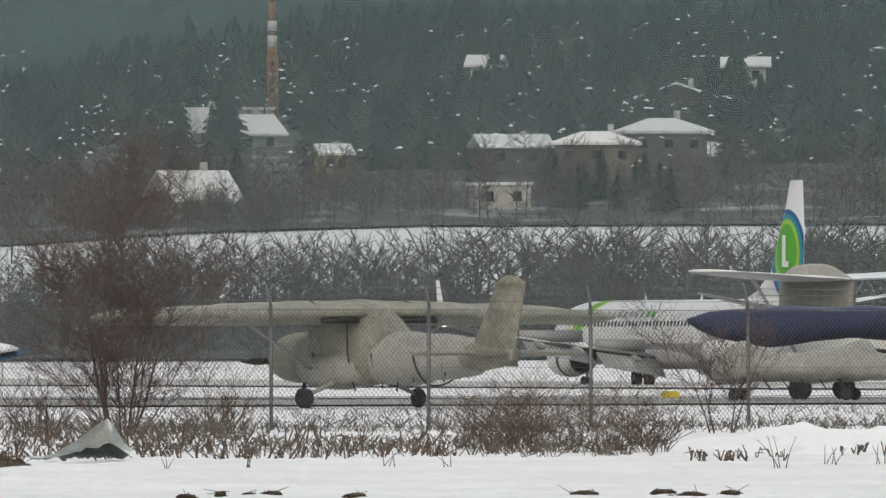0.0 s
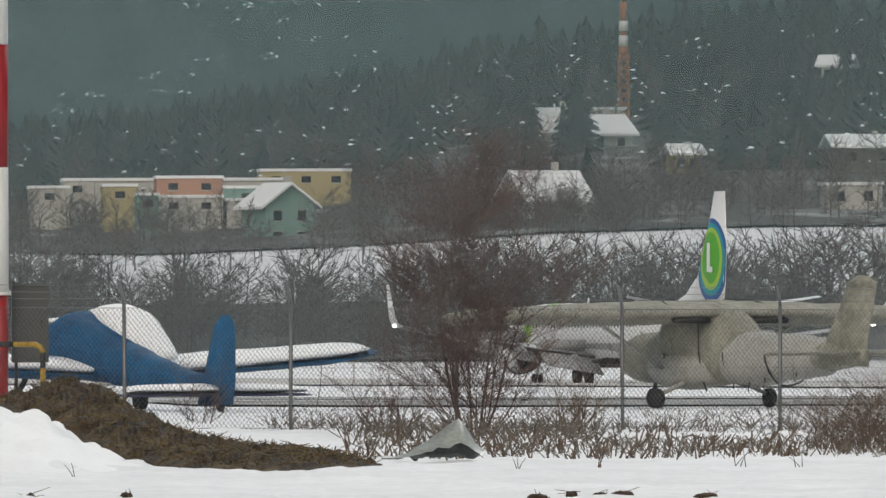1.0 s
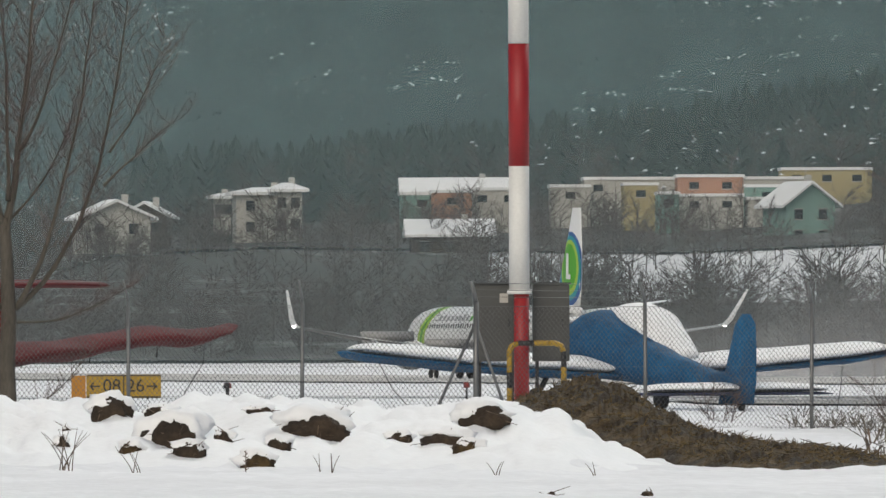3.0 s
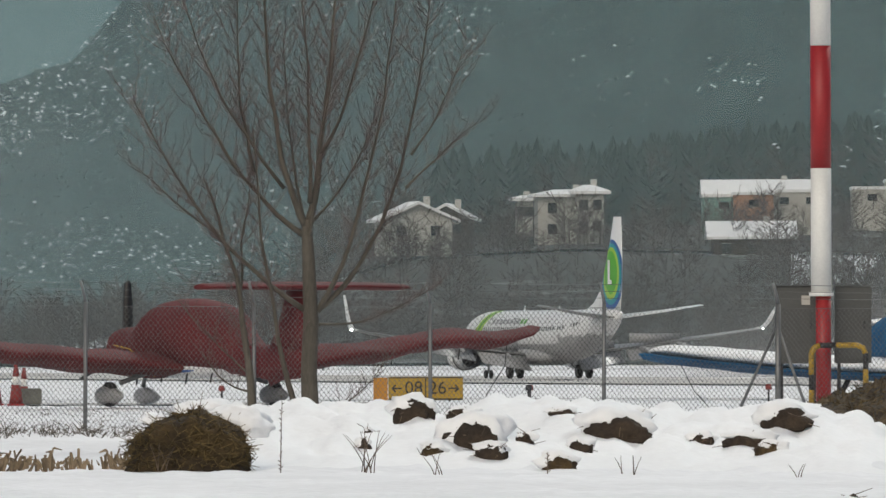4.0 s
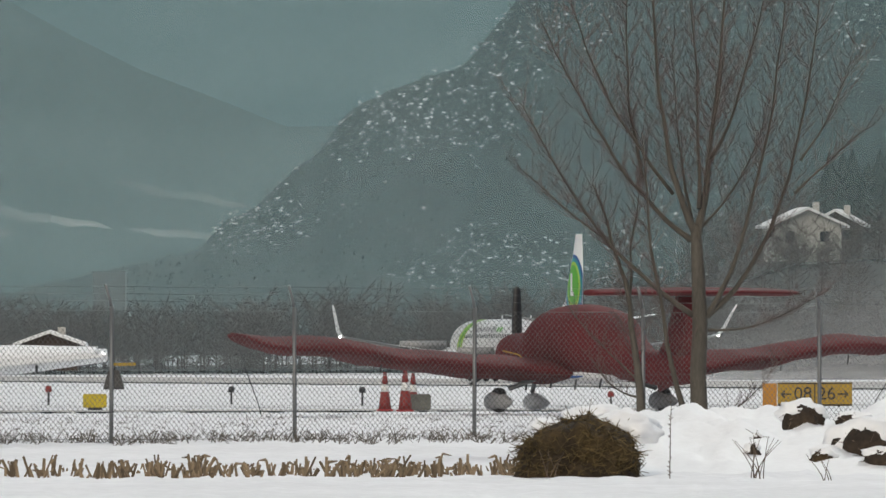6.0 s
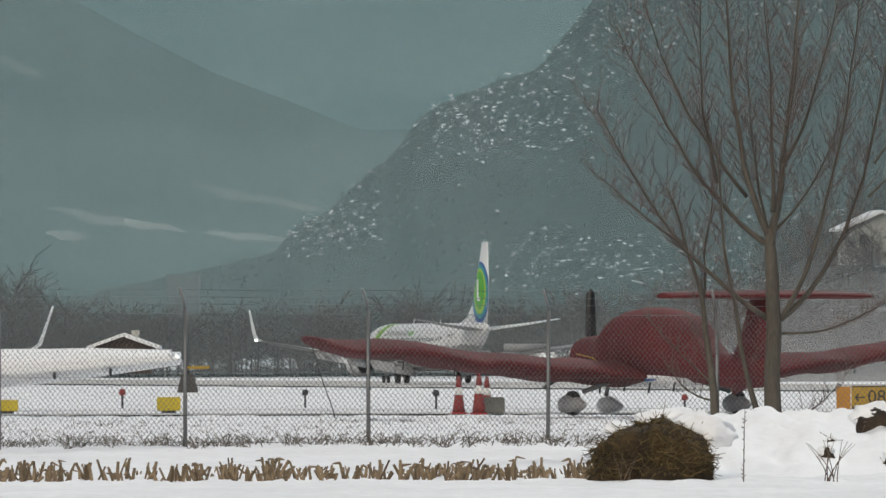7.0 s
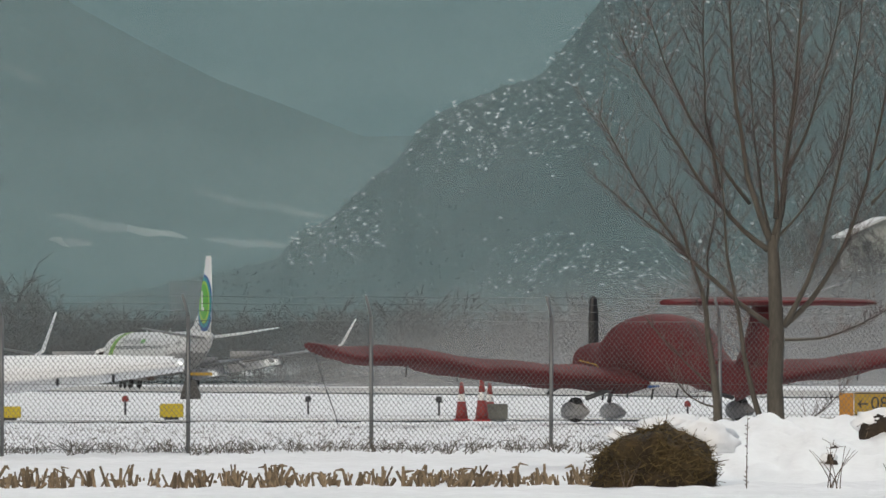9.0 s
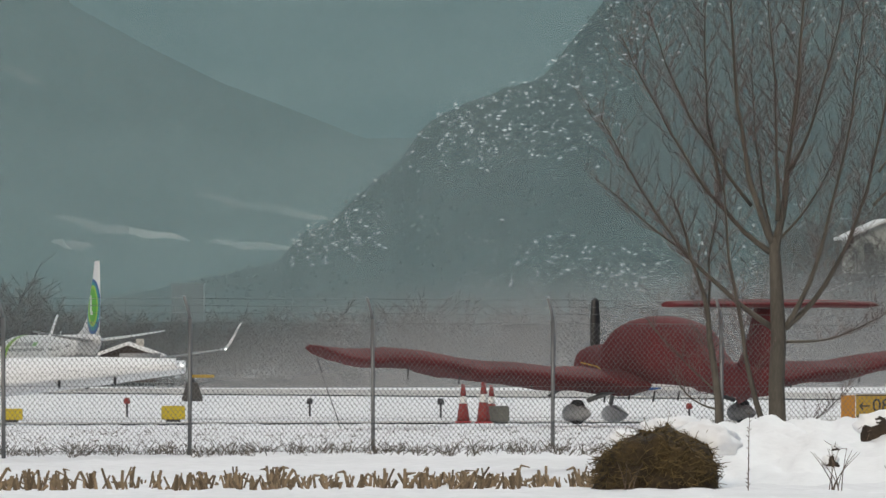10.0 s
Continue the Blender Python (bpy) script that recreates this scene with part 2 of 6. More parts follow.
def ground_z(u, d):
    w = smooth(900, 2600, u)
    z = (1 - w) * np.interp(d, LEFT[:, 0], LEFT[:, 1]) + w * np.interp(d, RIGHT[:, 0], RIGHT[:, 1])
    z = z + ridge(u, d)
    # a low swell of snow along the near edge of the field
    z = z + 0.10 * np.exp(-((d - 172) / 5.0) ** 2) * smooth(2050, 2300, u)
    if d > 1690:
        z = z + float(np.interp(u, [h[0] for h in HILL], [np.interp(d, HILL_D, h[1]) for h in HILL])) * min(d, 2700) / F
    return z


def place(u, d, lift=0.0):
    return Vector((d * (u - 784) / F, d, float(ground_z(u, d)) + lift))


def grid(name, us, ds, material, lift=0.0, rough=0.0, height=ground_z):
    v, f = [], []
    for d in ds:
        for u in us:
            z = float(height(u, d)) + lift
            x, y = max(d, 100) * (u - 784) / F, d
            if rough and 150 < d < 240:
                q = Vector((x, y * 0.8, 0))
                k = rough * (1 + 2.2 * min(1.0, float(ridge(u, d)) * 3))
                z += k * (noise.noise(q * 0.9) + 0.75 * noise.noise(q * 2.4) + 0.42 * noise.noise(q * 6) + 0.2 * noise.noise(q * 13))
            v.append((x, y, z))
    n = len(us)
    for j in range(len(ds) - 1):
        for i in range(n - 1):
            f.append((j * n + i, j * n + i + 1, (j + 1) * n + i + 1, (j + 1) * n + i))
    me = bpy.data.meshes.new(name)
    me.from_pydata(v, [], f)
    me.polygons.foreach_set("use_smooth", [True] * len(f))
    me.materials.append(material)
    return new(name, me)


def bank_z(u, d):
    """The ploughed heaps in full: rounded lumps with creases between them."""
    x, m = d * (u - 784) / F, min(1.0, float(ridge(u, d)) * 2.6)
    q = Vector((x, d * 0.55, 4.0))
    lumps = 0.36 * abs(noise.noise(q * 0.95)) + 0.19 * abs(noise.noise(q * 2.1)) + 0.05 * abs(noise.noise(q * 4.6)) + 0.018 * noise.noise(q * 11)
    return float(ground_z(u, d)) + m * (lumps - 0.15) - 0.10 * (1 - m)


def bare_ground(u, d):
    return ground_z(u, d) - 0.75 * ridge(u, d)


def on_bank(u, e):
    """The first place on the heaps, going away from the eye, that stands as high as bearing e."""
    best = None
    for d in np.arange(168, 192, 0.15):
        k = (bank_z(u, d) - EYE) * F / d
        if best is None or k > best[0]:
            best = (k, d)
        if k >= e:
            break
    return Vector((best[1] * (u - 784) / F, best[1], EYE + best[0] * best[1] / F))


us = np.concatenate([np.linspace(-130000, -1600, 60), np.arange(-1500, 4600, 20), np.linspace(4700, 131000, 60)])
ds = np.concatenate([[-900, -300, -60, -5, 2, 20, 60, 100, 130], np.arange(140, 240, 0.8), np.linspace(241, 320, 30), np.linspace(330, 1650, 50), np.linspace(1670, 2800, 80), [3200, 4000, 4900]])
ground = tagged(grid("ground", us, ds, SNOW_FIELD, 0, 0.045, bare_ground), "snow-covered flat field rising to a village hill", "ground", kind="structure")

tagged(grid("snow_bank", np.concatenate([np.arange(360, 2010, 7), np.arange(2010, 3340, 60), np.arange(3340, 4310, 10)]), np.arange(166, 208, 0.4), SNOW, 0, 0, bank_z), "lumpy bank of ploughed snow along the field", "snow", kind="structure")

PSI = radians(16.91)
RUN = Vector((124.3, 804, 0))
AHEAD, PORT = Vector((-math.sin(PSI), math.cos(PSI), 0)), Vector((-math.cos(PSI), -math.sin(PSI), 0))


def strip(name, a, b, width, material, label, lift):
    """A paved strip from a to b that follows the ground."""
    a, b = Vector(a), Vector(b)
    side = Vector((-(b - a).y, (b - a).x)).normalized()
    n, v, f = 120, [], []
    for i in range(n + 1):
        for j in range(7):
            p = a.lerp(b, i / n) + side * (j / 6 - 0.5) * width
            v.append((p.x, p.y, float(ground_z(784 + F * p.x / p.y, p.y)) + lift))
    for i in range(n):
        for j in range(6):
            k = i * 7 + j
            f.append((k, k + 1, k + 8, k + 7))
    me = bpy.data.meshes.new(name)
    me.from_pydata(v, [], f)
    me.materials.append(material)
    return tagged(new(name, me), label, "pavement", kind="structure")


def line(s, off):
    p = RUN + AHEAD * s + PORT * off
    return (p.x, p.y)


strip("runway", line(-500, 0), line(850, 0), 45, SNOWY_PAVING, "wide runway of grey asphalt streaked with snow", 0.10)
strip("apron", (-40, 292), (1.5, 292), 62, SNOWY_PAVING, "parking strip of grey asphalt with packed snow", 0.03)
strip("service_road", (12.5, 289), (75, 289), 36, CLEARED, "narrow service road of wet grey asphalt", 0.04)
strip("taxiway", (25 + 0.291 * 240, 300 - 0.957 * 20), (25 - 0.291 * 700, 300 + 0.957 * 700), 24, CLEARED, "narrow taxiway of wet grey asphalt cleared of snow", 0.05)


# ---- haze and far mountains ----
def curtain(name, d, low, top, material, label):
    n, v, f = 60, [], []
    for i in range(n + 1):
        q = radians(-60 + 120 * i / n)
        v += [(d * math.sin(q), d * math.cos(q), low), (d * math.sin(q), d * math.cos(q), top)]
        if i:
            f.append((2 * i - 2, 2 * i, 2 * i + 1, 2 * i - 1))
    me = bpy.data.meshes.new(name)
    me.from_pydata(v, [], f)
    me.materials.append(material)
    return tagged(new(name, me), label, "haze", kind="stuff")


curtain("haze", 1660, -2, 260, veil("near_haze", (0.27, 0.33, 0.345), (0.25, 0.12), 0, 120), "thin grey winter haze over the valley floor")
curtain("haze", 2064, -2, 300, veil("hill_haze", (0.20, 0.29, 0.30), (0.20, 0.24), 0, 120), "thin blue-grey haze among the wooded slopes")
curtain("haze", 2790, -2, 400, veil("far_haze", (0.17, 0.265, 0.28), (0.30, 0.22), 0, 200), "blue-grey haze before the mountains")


def mountain(name, d, line_, material, label, rough, depth=250):
    """A slope whose crest follows (u, e) points; it leans back and is broken up by gullies."""
    us_, es = [p[0] for p in line_], [p[1] for p in line_]
    cols, rows, v, f = 420, 60, [], []
    for i in range(cols + 1):
        u = us_[0] + (us_[-1] - us_[0]) * i / cols
        e = float(np.interp(u, us_, es)) + rough * (noise.noise((u * 0.02, 1, 0)) + 0.6 * noise.noise((u * 0.07, 2, 0)) + 0.5 * noise.noise((u * 0.25, 3, 0)))
        for j in range(rows + 1):
            h = j / rows
            x, z = d * (u - 784) / F, EYE - 12 + (e * d / F + 12) * h
            y = d + depth * h + 30 * noise.noise((x * 0.01, z * 0.02, 5)) + 10 * noise.noise((x * 0.05, z * 0.05, 9))
            v.append((x * y / d, y, EYE + (z - EYE) * y / d))
    for i in range(cols):
        for j in range(rows):
            k = i * (rows + 1) + j
            f.append((k, k + rows + 1, k + rows + 2, k + 1))
    me = bpy.data.meshes.new(name)
    me.from_pydata(v, [], f)
    me.materials.append(material)
    me.polygons.foreach_set("use_smooth", [True] * len(f))
    return tagged(new(name, me), label, "mountain", kind="structure")


def forest_slope(name, base, dark, snow, amount, scale):
    """Woods seen from afar: dark crowns, paler clearings, flecks of snow."""
    m = mat(name, base, 0.95, 0.5, 0.09, 0.8, 0.0, dark=dark)
    t, n = m.node_tree, m.node_tree.nodes
    b = n["Principled BSDF"]
    src = b.inputs["Base Color"].links[0].from_socket
    co, vo, big = n.new("ShaderNodeTexCoord"), n.new("ShaderNodeTexVoronoi"), n.new("ShaderNodeTexNoise")
    vo.inputs["Scale"].default_value, big.inputs["Scale"].default_value = scale, 0.03
    big.inputs["Detail"].default_value = 4
    for k in (vo, big):
        t.links.new(co.outputs["Object"], k.inputs["Vector"])
    add, rng, mix = n.new("ShaderNodeMath"), n.new("ShaderNodeMapRange"), n.new("ShaderNodeMix")
    add.operation = "SUBTRACT"
    half = n.new("ShaderNodeMath")
    half.operation, half.inputs[1].default_value = "MULTIPLY", 1.0
    t.links.new(vo.outputs[0], half.inputs[0])
    t.links.new(big.outputs[0], add.inputs[0])
    t.links.new(half.outputs[0], add.inputs[1])
    rng.inputs["From Min"].default_value, rng.inputs["From Max"].default_value = amount, amount + 0.05
    t.links.new(add.outputs[0], rng.inputs["Value"])
    mix.data_type = "RGBA"
    t.links.new(rng.outputs[0], mix.inputs["Factor"])
    t.links.new(src, mix.inputs["A"])
    mix.inputs["B"].default_value = (*snow, 1)
    t.links.new(mix.outputs["Result"], b.inputs["Base Color"])
    return m


FOREST = forest_slope("mountain_forest", (0.030, 0.066, 0.067), (0.009, 0.024, 0.025), (0.7, 0.72, 0.72), 0.6, 0.62)
slope = mountain("mountain", 3300, [(-640, 60), (-450, 130), (-157, 195), (-107, 247), (-57, 270), (3, 325), (53, 364), (73, 392), (98, 428), (153, 463), (223, 492), (318, 520), (353, 568), (420, 650), (600, 900), (900, 1300), (1500, 1700), (5200, 1900)], FOREST,
         "steep wooded mountainside flecked with snow", 7)
# pale blue-grey of the distance haze is painted into this base colour
HAZED_ROCK = forest_slope("hazed_mountain_rock", (0.143, 0.222, 0.237), (0.135, 0.213, 0.228), (0.30, 0.34, 0.34), 0.75, 0.02)
mountain("mountain", 4300, [(-27000, 3000), (-2600, 1900), (-1300, 1300), (-900, 920), (-517, 655), (-347, 555), (-167, 475), (0, 412), (600, 400), (6000, 300), (27000, 2000)], HAZED_ROCK,
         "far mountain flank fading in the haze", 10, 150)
# the backdrop glows by itself: hazy brightness painted as blue-grey emission
backdrop_mat = bpy.data.materials.new("glowing_pale_distance")
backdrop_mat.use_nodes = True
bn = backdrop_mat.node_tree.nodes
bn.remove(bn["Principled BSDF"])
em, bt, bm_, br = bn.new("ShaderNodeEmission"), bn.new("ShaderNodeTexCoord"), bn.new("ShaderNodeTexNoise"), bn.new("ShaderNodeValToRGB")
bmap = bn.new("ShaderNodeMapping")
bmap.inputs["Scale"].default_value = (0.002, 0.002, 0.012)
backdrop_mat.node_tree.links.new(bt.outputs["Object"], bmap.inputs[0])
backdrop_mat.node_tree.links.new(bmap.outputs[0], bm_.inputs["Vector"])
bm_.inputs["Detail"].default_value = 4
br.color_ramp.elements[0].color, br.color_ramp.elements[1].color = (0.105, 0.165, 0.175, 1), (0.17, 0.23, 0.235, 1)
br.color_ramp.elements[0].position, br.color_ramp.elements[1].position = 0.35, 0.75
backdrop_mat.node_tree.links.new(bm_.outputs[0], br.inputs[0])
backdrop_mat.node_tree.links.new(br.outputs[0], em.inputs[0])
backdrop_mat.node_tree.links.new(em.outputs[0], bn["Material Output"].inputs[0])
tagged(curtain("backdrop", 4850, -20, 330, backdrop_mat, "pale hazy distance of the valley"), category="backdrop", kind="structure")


def low_cloud(u0, u1, e0, e1, d, seed):
    """A thin wisp of cloud lying along the far mountainside."""
    n, v, f = 40, [], []
    for i in range(n + 1):
        k = i / n
        mid = e0 + (e1 - e0) * k + 8 * noise.noise((k * 4, seed, 0))
        half = (6 + 9 * abs(noise.noise((k * 5, seed, 4)))) * math.sin(math.pi * k) ** 0.7 + 0.2
        u = u0 + (u1 - u0) * k
        v += [tuple(spot(u, d, mid - half)), tuple(spot(u, d, mid + half))]
        if i:
            f.append((2 * i - 2, 2 * i, 2 * i + 1, 2 * i - 1))
    me = bpy.data.meshes.new("low_cloud")
    me.from_pydata(v, [], f)
    me.materials.append(CLOUD)
    tagged(new("low_cloud", me), "thin pale wisp of low cloud on the mountainside", "cloud", kind="stuff")


CLOUD = veil("cloud_wisp", (0.75, 0.76, 0.75), (0.5, 0.5), 0, 200, 0.02)
for k, a in enumerate(((-560, -310, 275, 232, 3700), (-310, -60, 315, 268, 3710), (-660, -560, 548, 508, 3720), (-560, -480, 232, 222, 3730), (-280, -120, 232, 216, 3740))):
    low_cloud(*a, k)


# ---- trees ----
def branch(items, rng, a, d, length, r, depth, spread, up):
    """A limb in bent steps, with side limbs."""
    steps, p = 4 if depth > 0 else 3, Vector(a)
    d = Vector(d).normalized()
    for i in range(steps):
        q = p + d * length / steps
        r2 = r * (1 - 0.72 * (i + 1) / steps) + 0.0012
        items.append((p, q, r, r2))
        if depth > 0 and (i > 0 or depth < 3):
            for _ in range(rng.choice((1, 2, 2))):
                side = Vector((rng.uniform(-1, 1), rng.uniform(-1, 1), rng.uniform(-0.15, 0.35))).normalized()
                branch(items, rng, q, d * (1 - spread) + side * spread * 1.2, length * rng.uniform(0.4, 0.66), r2 * 0.62, depth - 1, spread, up * 0.55)
        p, r = q, r2
        d = (d + Vector((rng.uniform(-0.13, 0.13), rng.uniform(-0.13, 0.13), up))).normalized()


def bare_tree(seed, height, r, stems, depth, spread=0.5, up=0.07, lean=0.35):
    rng, items = random.Random(seed), []
    for s in range(stems):
        q = 2 * math.pi * (s + rng.uniform(-0.3, 0.3)) / max(stems, 1)
        k = lean if stems > 1 else 0.03
        d = (k * math.cos(q), k * math.sin(q), 1)
        branch(items, rng, (0.1 * math.cos(q) * (stems > 1), 0.1 * math.sin(q) * (stems > 1), -0.15), d, height * rng.uniform(0.75, 1), r * rng.uniform(0.7, 1), depth, spread, up)
    return items


def curve(p0, p1, p2, n):
    """A bent line from p0 to p2, drawn towards p1."""
    a, b, c = Vector(p0), Vector(p1), Vector(p2)
    return [(1 - k) ** 2 * a + 2 * k * (1 - k) * b + k * k * c for k in (i / n for i in range(n + 1))]


def twigs(items, rng, line_, r, first, gap, size):
    """Upswept shoots along a limb, each with short spurs."""
    for a, b in zip(line_[first:], line_[first + 1:]):
        n = max(1, round((b - a).length / gap))
        for i in range(n):
            p = a.lerp(b, rng.random())
            d = (b - a).normalized()
            side = Vector((rng.uniform(-1, 1), rng.uniform(-1, 1), rng.uniform(-0.1, 0.5))).normalized()
            d = (d * 0.55 + side * 0.75).normalized()
            ln, q, rr = size * rng.uniform(0.35, 1.2), p, min(r * 0.5, 0.0052)
            for k in range(4):
                e = q + d * ln / 4
                items.append((q, e, rr, rr * 0.78))
                for _ in range(2):
                    w = (d * 0.6 + Vector((rng.uniform(-1, 1), rng.uniform(-1, 1), rng.uniform(0, 0.9)))).normalized()
                    f = e + w * ln * rng.uniform(0.10, 0.3)
                    items.append((e, f, rr * 0.62, 0.0022))
                q, rr = e, rr * 0.78
                d = (d + Vector((rng.uniform(-0.15, 0.15), rng.uniform(-0.15, 0.15), 0.24))).normalized()


def roadside_tree():
    """The bare tree before the fence: a stout trunk, long limbs sweeping up and out, two side stems."""
    rng = random.Random(11)
    b = spot(729, 199.5, -107)
    t = thing("bare_tree", pose(*b), "leafless young tree with a grey trunk and fine reddish twigs", "tree")
    part("trunk", tube([(0.02, 0, -0.7), (0, 0, -0.1), (-0.02, 0, 0.6), (0.01, 0, 1.25), (-0.02, 0, 2.1), (-0.04, 0, 2.5), (-0.05, 0, 2.62)], [0.15, 0.125, 0.112, 0.108, 0.088, 0.074, 0.06], sides=14), BARK, t)

    def limb(x0, z0, x1, z1, x2, z2, y, r, size=0.62, name="limb", m=BARK):
        ln = curve((x0, 0, z0), (x1, 0.4 * y, z1), (x2, y, z2), 12)
        ln = [p + 0.045 * noise.noise_vector(p * 1.6) * min(1, 0.3 * i) for i, p in enumerate(ln)]
        ob = part(name, tube(ln, [r * (1 - 0.86 * (i / 12) ** 0.7) + 0.002 for i in range(13)], sides=7), m, t)
        items = []
        twigs(items, rng, ln, r, 3, 0.037, size * 1.18)
        blade_mesh(items, TWIG, "twig_spray", ob, 3, "fine reddish twigs", "stuff")

    limb(-0.04, 2.50, -0.62, 3.5, -0.62, 6.7, -0.5, 0.058)
    limb(-0.03, 2.52, 0.22, 3.6, 0.42, 6.6, 0.4, 0.062)
    limb(0.0, 2.85, 0.03, 4.2, -0.12, 6.3, 0.9, 0.034)
    limb(0.10, 1.38, 0.85, 2.4, 1.20, 5.8, -0.4, 0.046)
    limb(0.11, 1.40, 1.30, 2.2, 1.68, 5.9, 0.5, 0.046)
    limb(1.30, 3.05, 1.75, 3.5, 2.30, 3.95, 0.5, 0.020, 0.5)
    limb(1.38, 3.5, 1.9, 4.2, 2.15, 5.1, 0.6, 0.018, 0.5)
    limb(0.12, 1.20, 0.85, 1.15, 1.75, 1.72, -0.3, 0.020, 0.4)
    limb(-0.08, 1.40, -1.5, 2.3, -2.36, 4.25, -0.4, 0.042)
    limb(-0.10, 2.42, -1.1, 3.1, -2.12, 5.4, 0.5, 0.042)
    limb(-0.75, 3.25, -1.0, 4.2, -0.95, 6.0, -0.7, 0.030)
    limb(-0.35, 3.05, -1.3, 4.2, -1.75, 5.7, -0.9, 0.028)
    limb(-1.15, 2.35, -1.9, 2.9, -2.42, 3.4, 0.2, 0.018, 0.45)
    limb(-0.02, 2.55, 0.65, 3.2, 0.95, 4.3, 0.7, 0.022, 0.5)
    limb(0.15, 3.5, 0.72, 4.4, 0.95, 6.2, -0.6, 0.028)
    limb(-0.02, 2.3, 0.1, 3.3, 0.35, 5.0, -1.1, 0.028)
    limb(-0.02, 2.3, -0.3, 3.4, -0.35, 5.2, 1.2, 0.028)
    limb(-0.79, -0.25, -0.80, 1.6, -1.45, 3.2, -0.2, 0.072, 0.5, "side_stem")
    limb(-0.15, -0.1, -0.62, 1.4, -0.78, 3.9, -0.3, 0.050, 0.5, "side_stem")
    limb(-0.95, 1.6, -0.9, 2.6, -0.75, 3.6, 0.2, 0.020, 0.4)
    limb(-0.80, 0.5, -1.3, 0.9, -1.75, 1.5, -0.2, 0.014, 0.35)
    limb(0.1, 0.0, 0.6, 0.05, 1.05, 0.75, -0.1, 0.014, 0.3)
    limb(-0.8, 0.3, -1.1, 0.25, -1.45, 0.8, -0.1, 0.018, 0.3)


roadside_tree()


def shrub(u, d, height, stems, seed, material, label, r=0.03, depth=3, lean=0.4, spread=0.42):
    t = thing("shrub", pose(*place(u, d, 0)), label, "shrub")
    rs = random.Random(seed)
    for s in range(stems):
        q, k, items = rs.uniform(0, 6.28), lean * rs.uniform(0.1, 1.25), []
        branch(items, rs, (0.14 * math.cos(q), 0.14 * math.sin(q), -0.15), (k * math.cos(q), k * math.sin(q), 1), height * rs.uniform(0.5, 1), r * rs.uniform(0.6, 1), depth, spread, 0.08)
        blade_mesh(items, material, "stem", t, 3)
    return t


shrub(2480, 216.5, 1.6, 14, 6, TWIG, "low leafless stems round the foot of the large shrub", 0.019, 3, 0.8, 0.45)
shrub(2473, 217, 3.2, 7, 5, TWIG, "large leafless multi-stemmed reddish-brown shrub at the fence", 0.032, 4, 0.42, 0.45)
shrub(2330, 216, 1.2, 7, 8, TWIG, "low leafless shrub in the snow by the fence", 0.021, 2, 1.0)
shrub(2640, 216, 1.2, 7, 9, WEED, "low leafless shrub in the snow by the fence", 0.021, 2, 1.0)
shrub(3545, 218, 1.9, 4, 12, TWIG, "thin leafless shrub by the airfield fence", 0.022, 3, 0.3)
shrub(1990, 224, 0.9, 4, 14, TWIG, "thin leafless shrub behind the manure heap", 0.012, 2, 0.5)
for k, (u_, d_) in enumerate(((3110, 196), (3165, 195), (3240, 196), (3190, 198), (3350, 192), (3420, 193))):
    shrub(u_, d_, 0.95, 12, 20 + k, WEED, "dense clump of dry reddish-brown weeds", 0.007, 2, 0.7, 0.5)


# ---- the fence ----
def fence_d(u):
    return 202 + (u + 643) / 4236 * 26


POSTS = [-1290, -968, -643, -313, 12, 330, 630, 941, 1248, 1556, 1857, 2151, 2446, 2741, 3021, 3311, 3593, 3880, 4160]


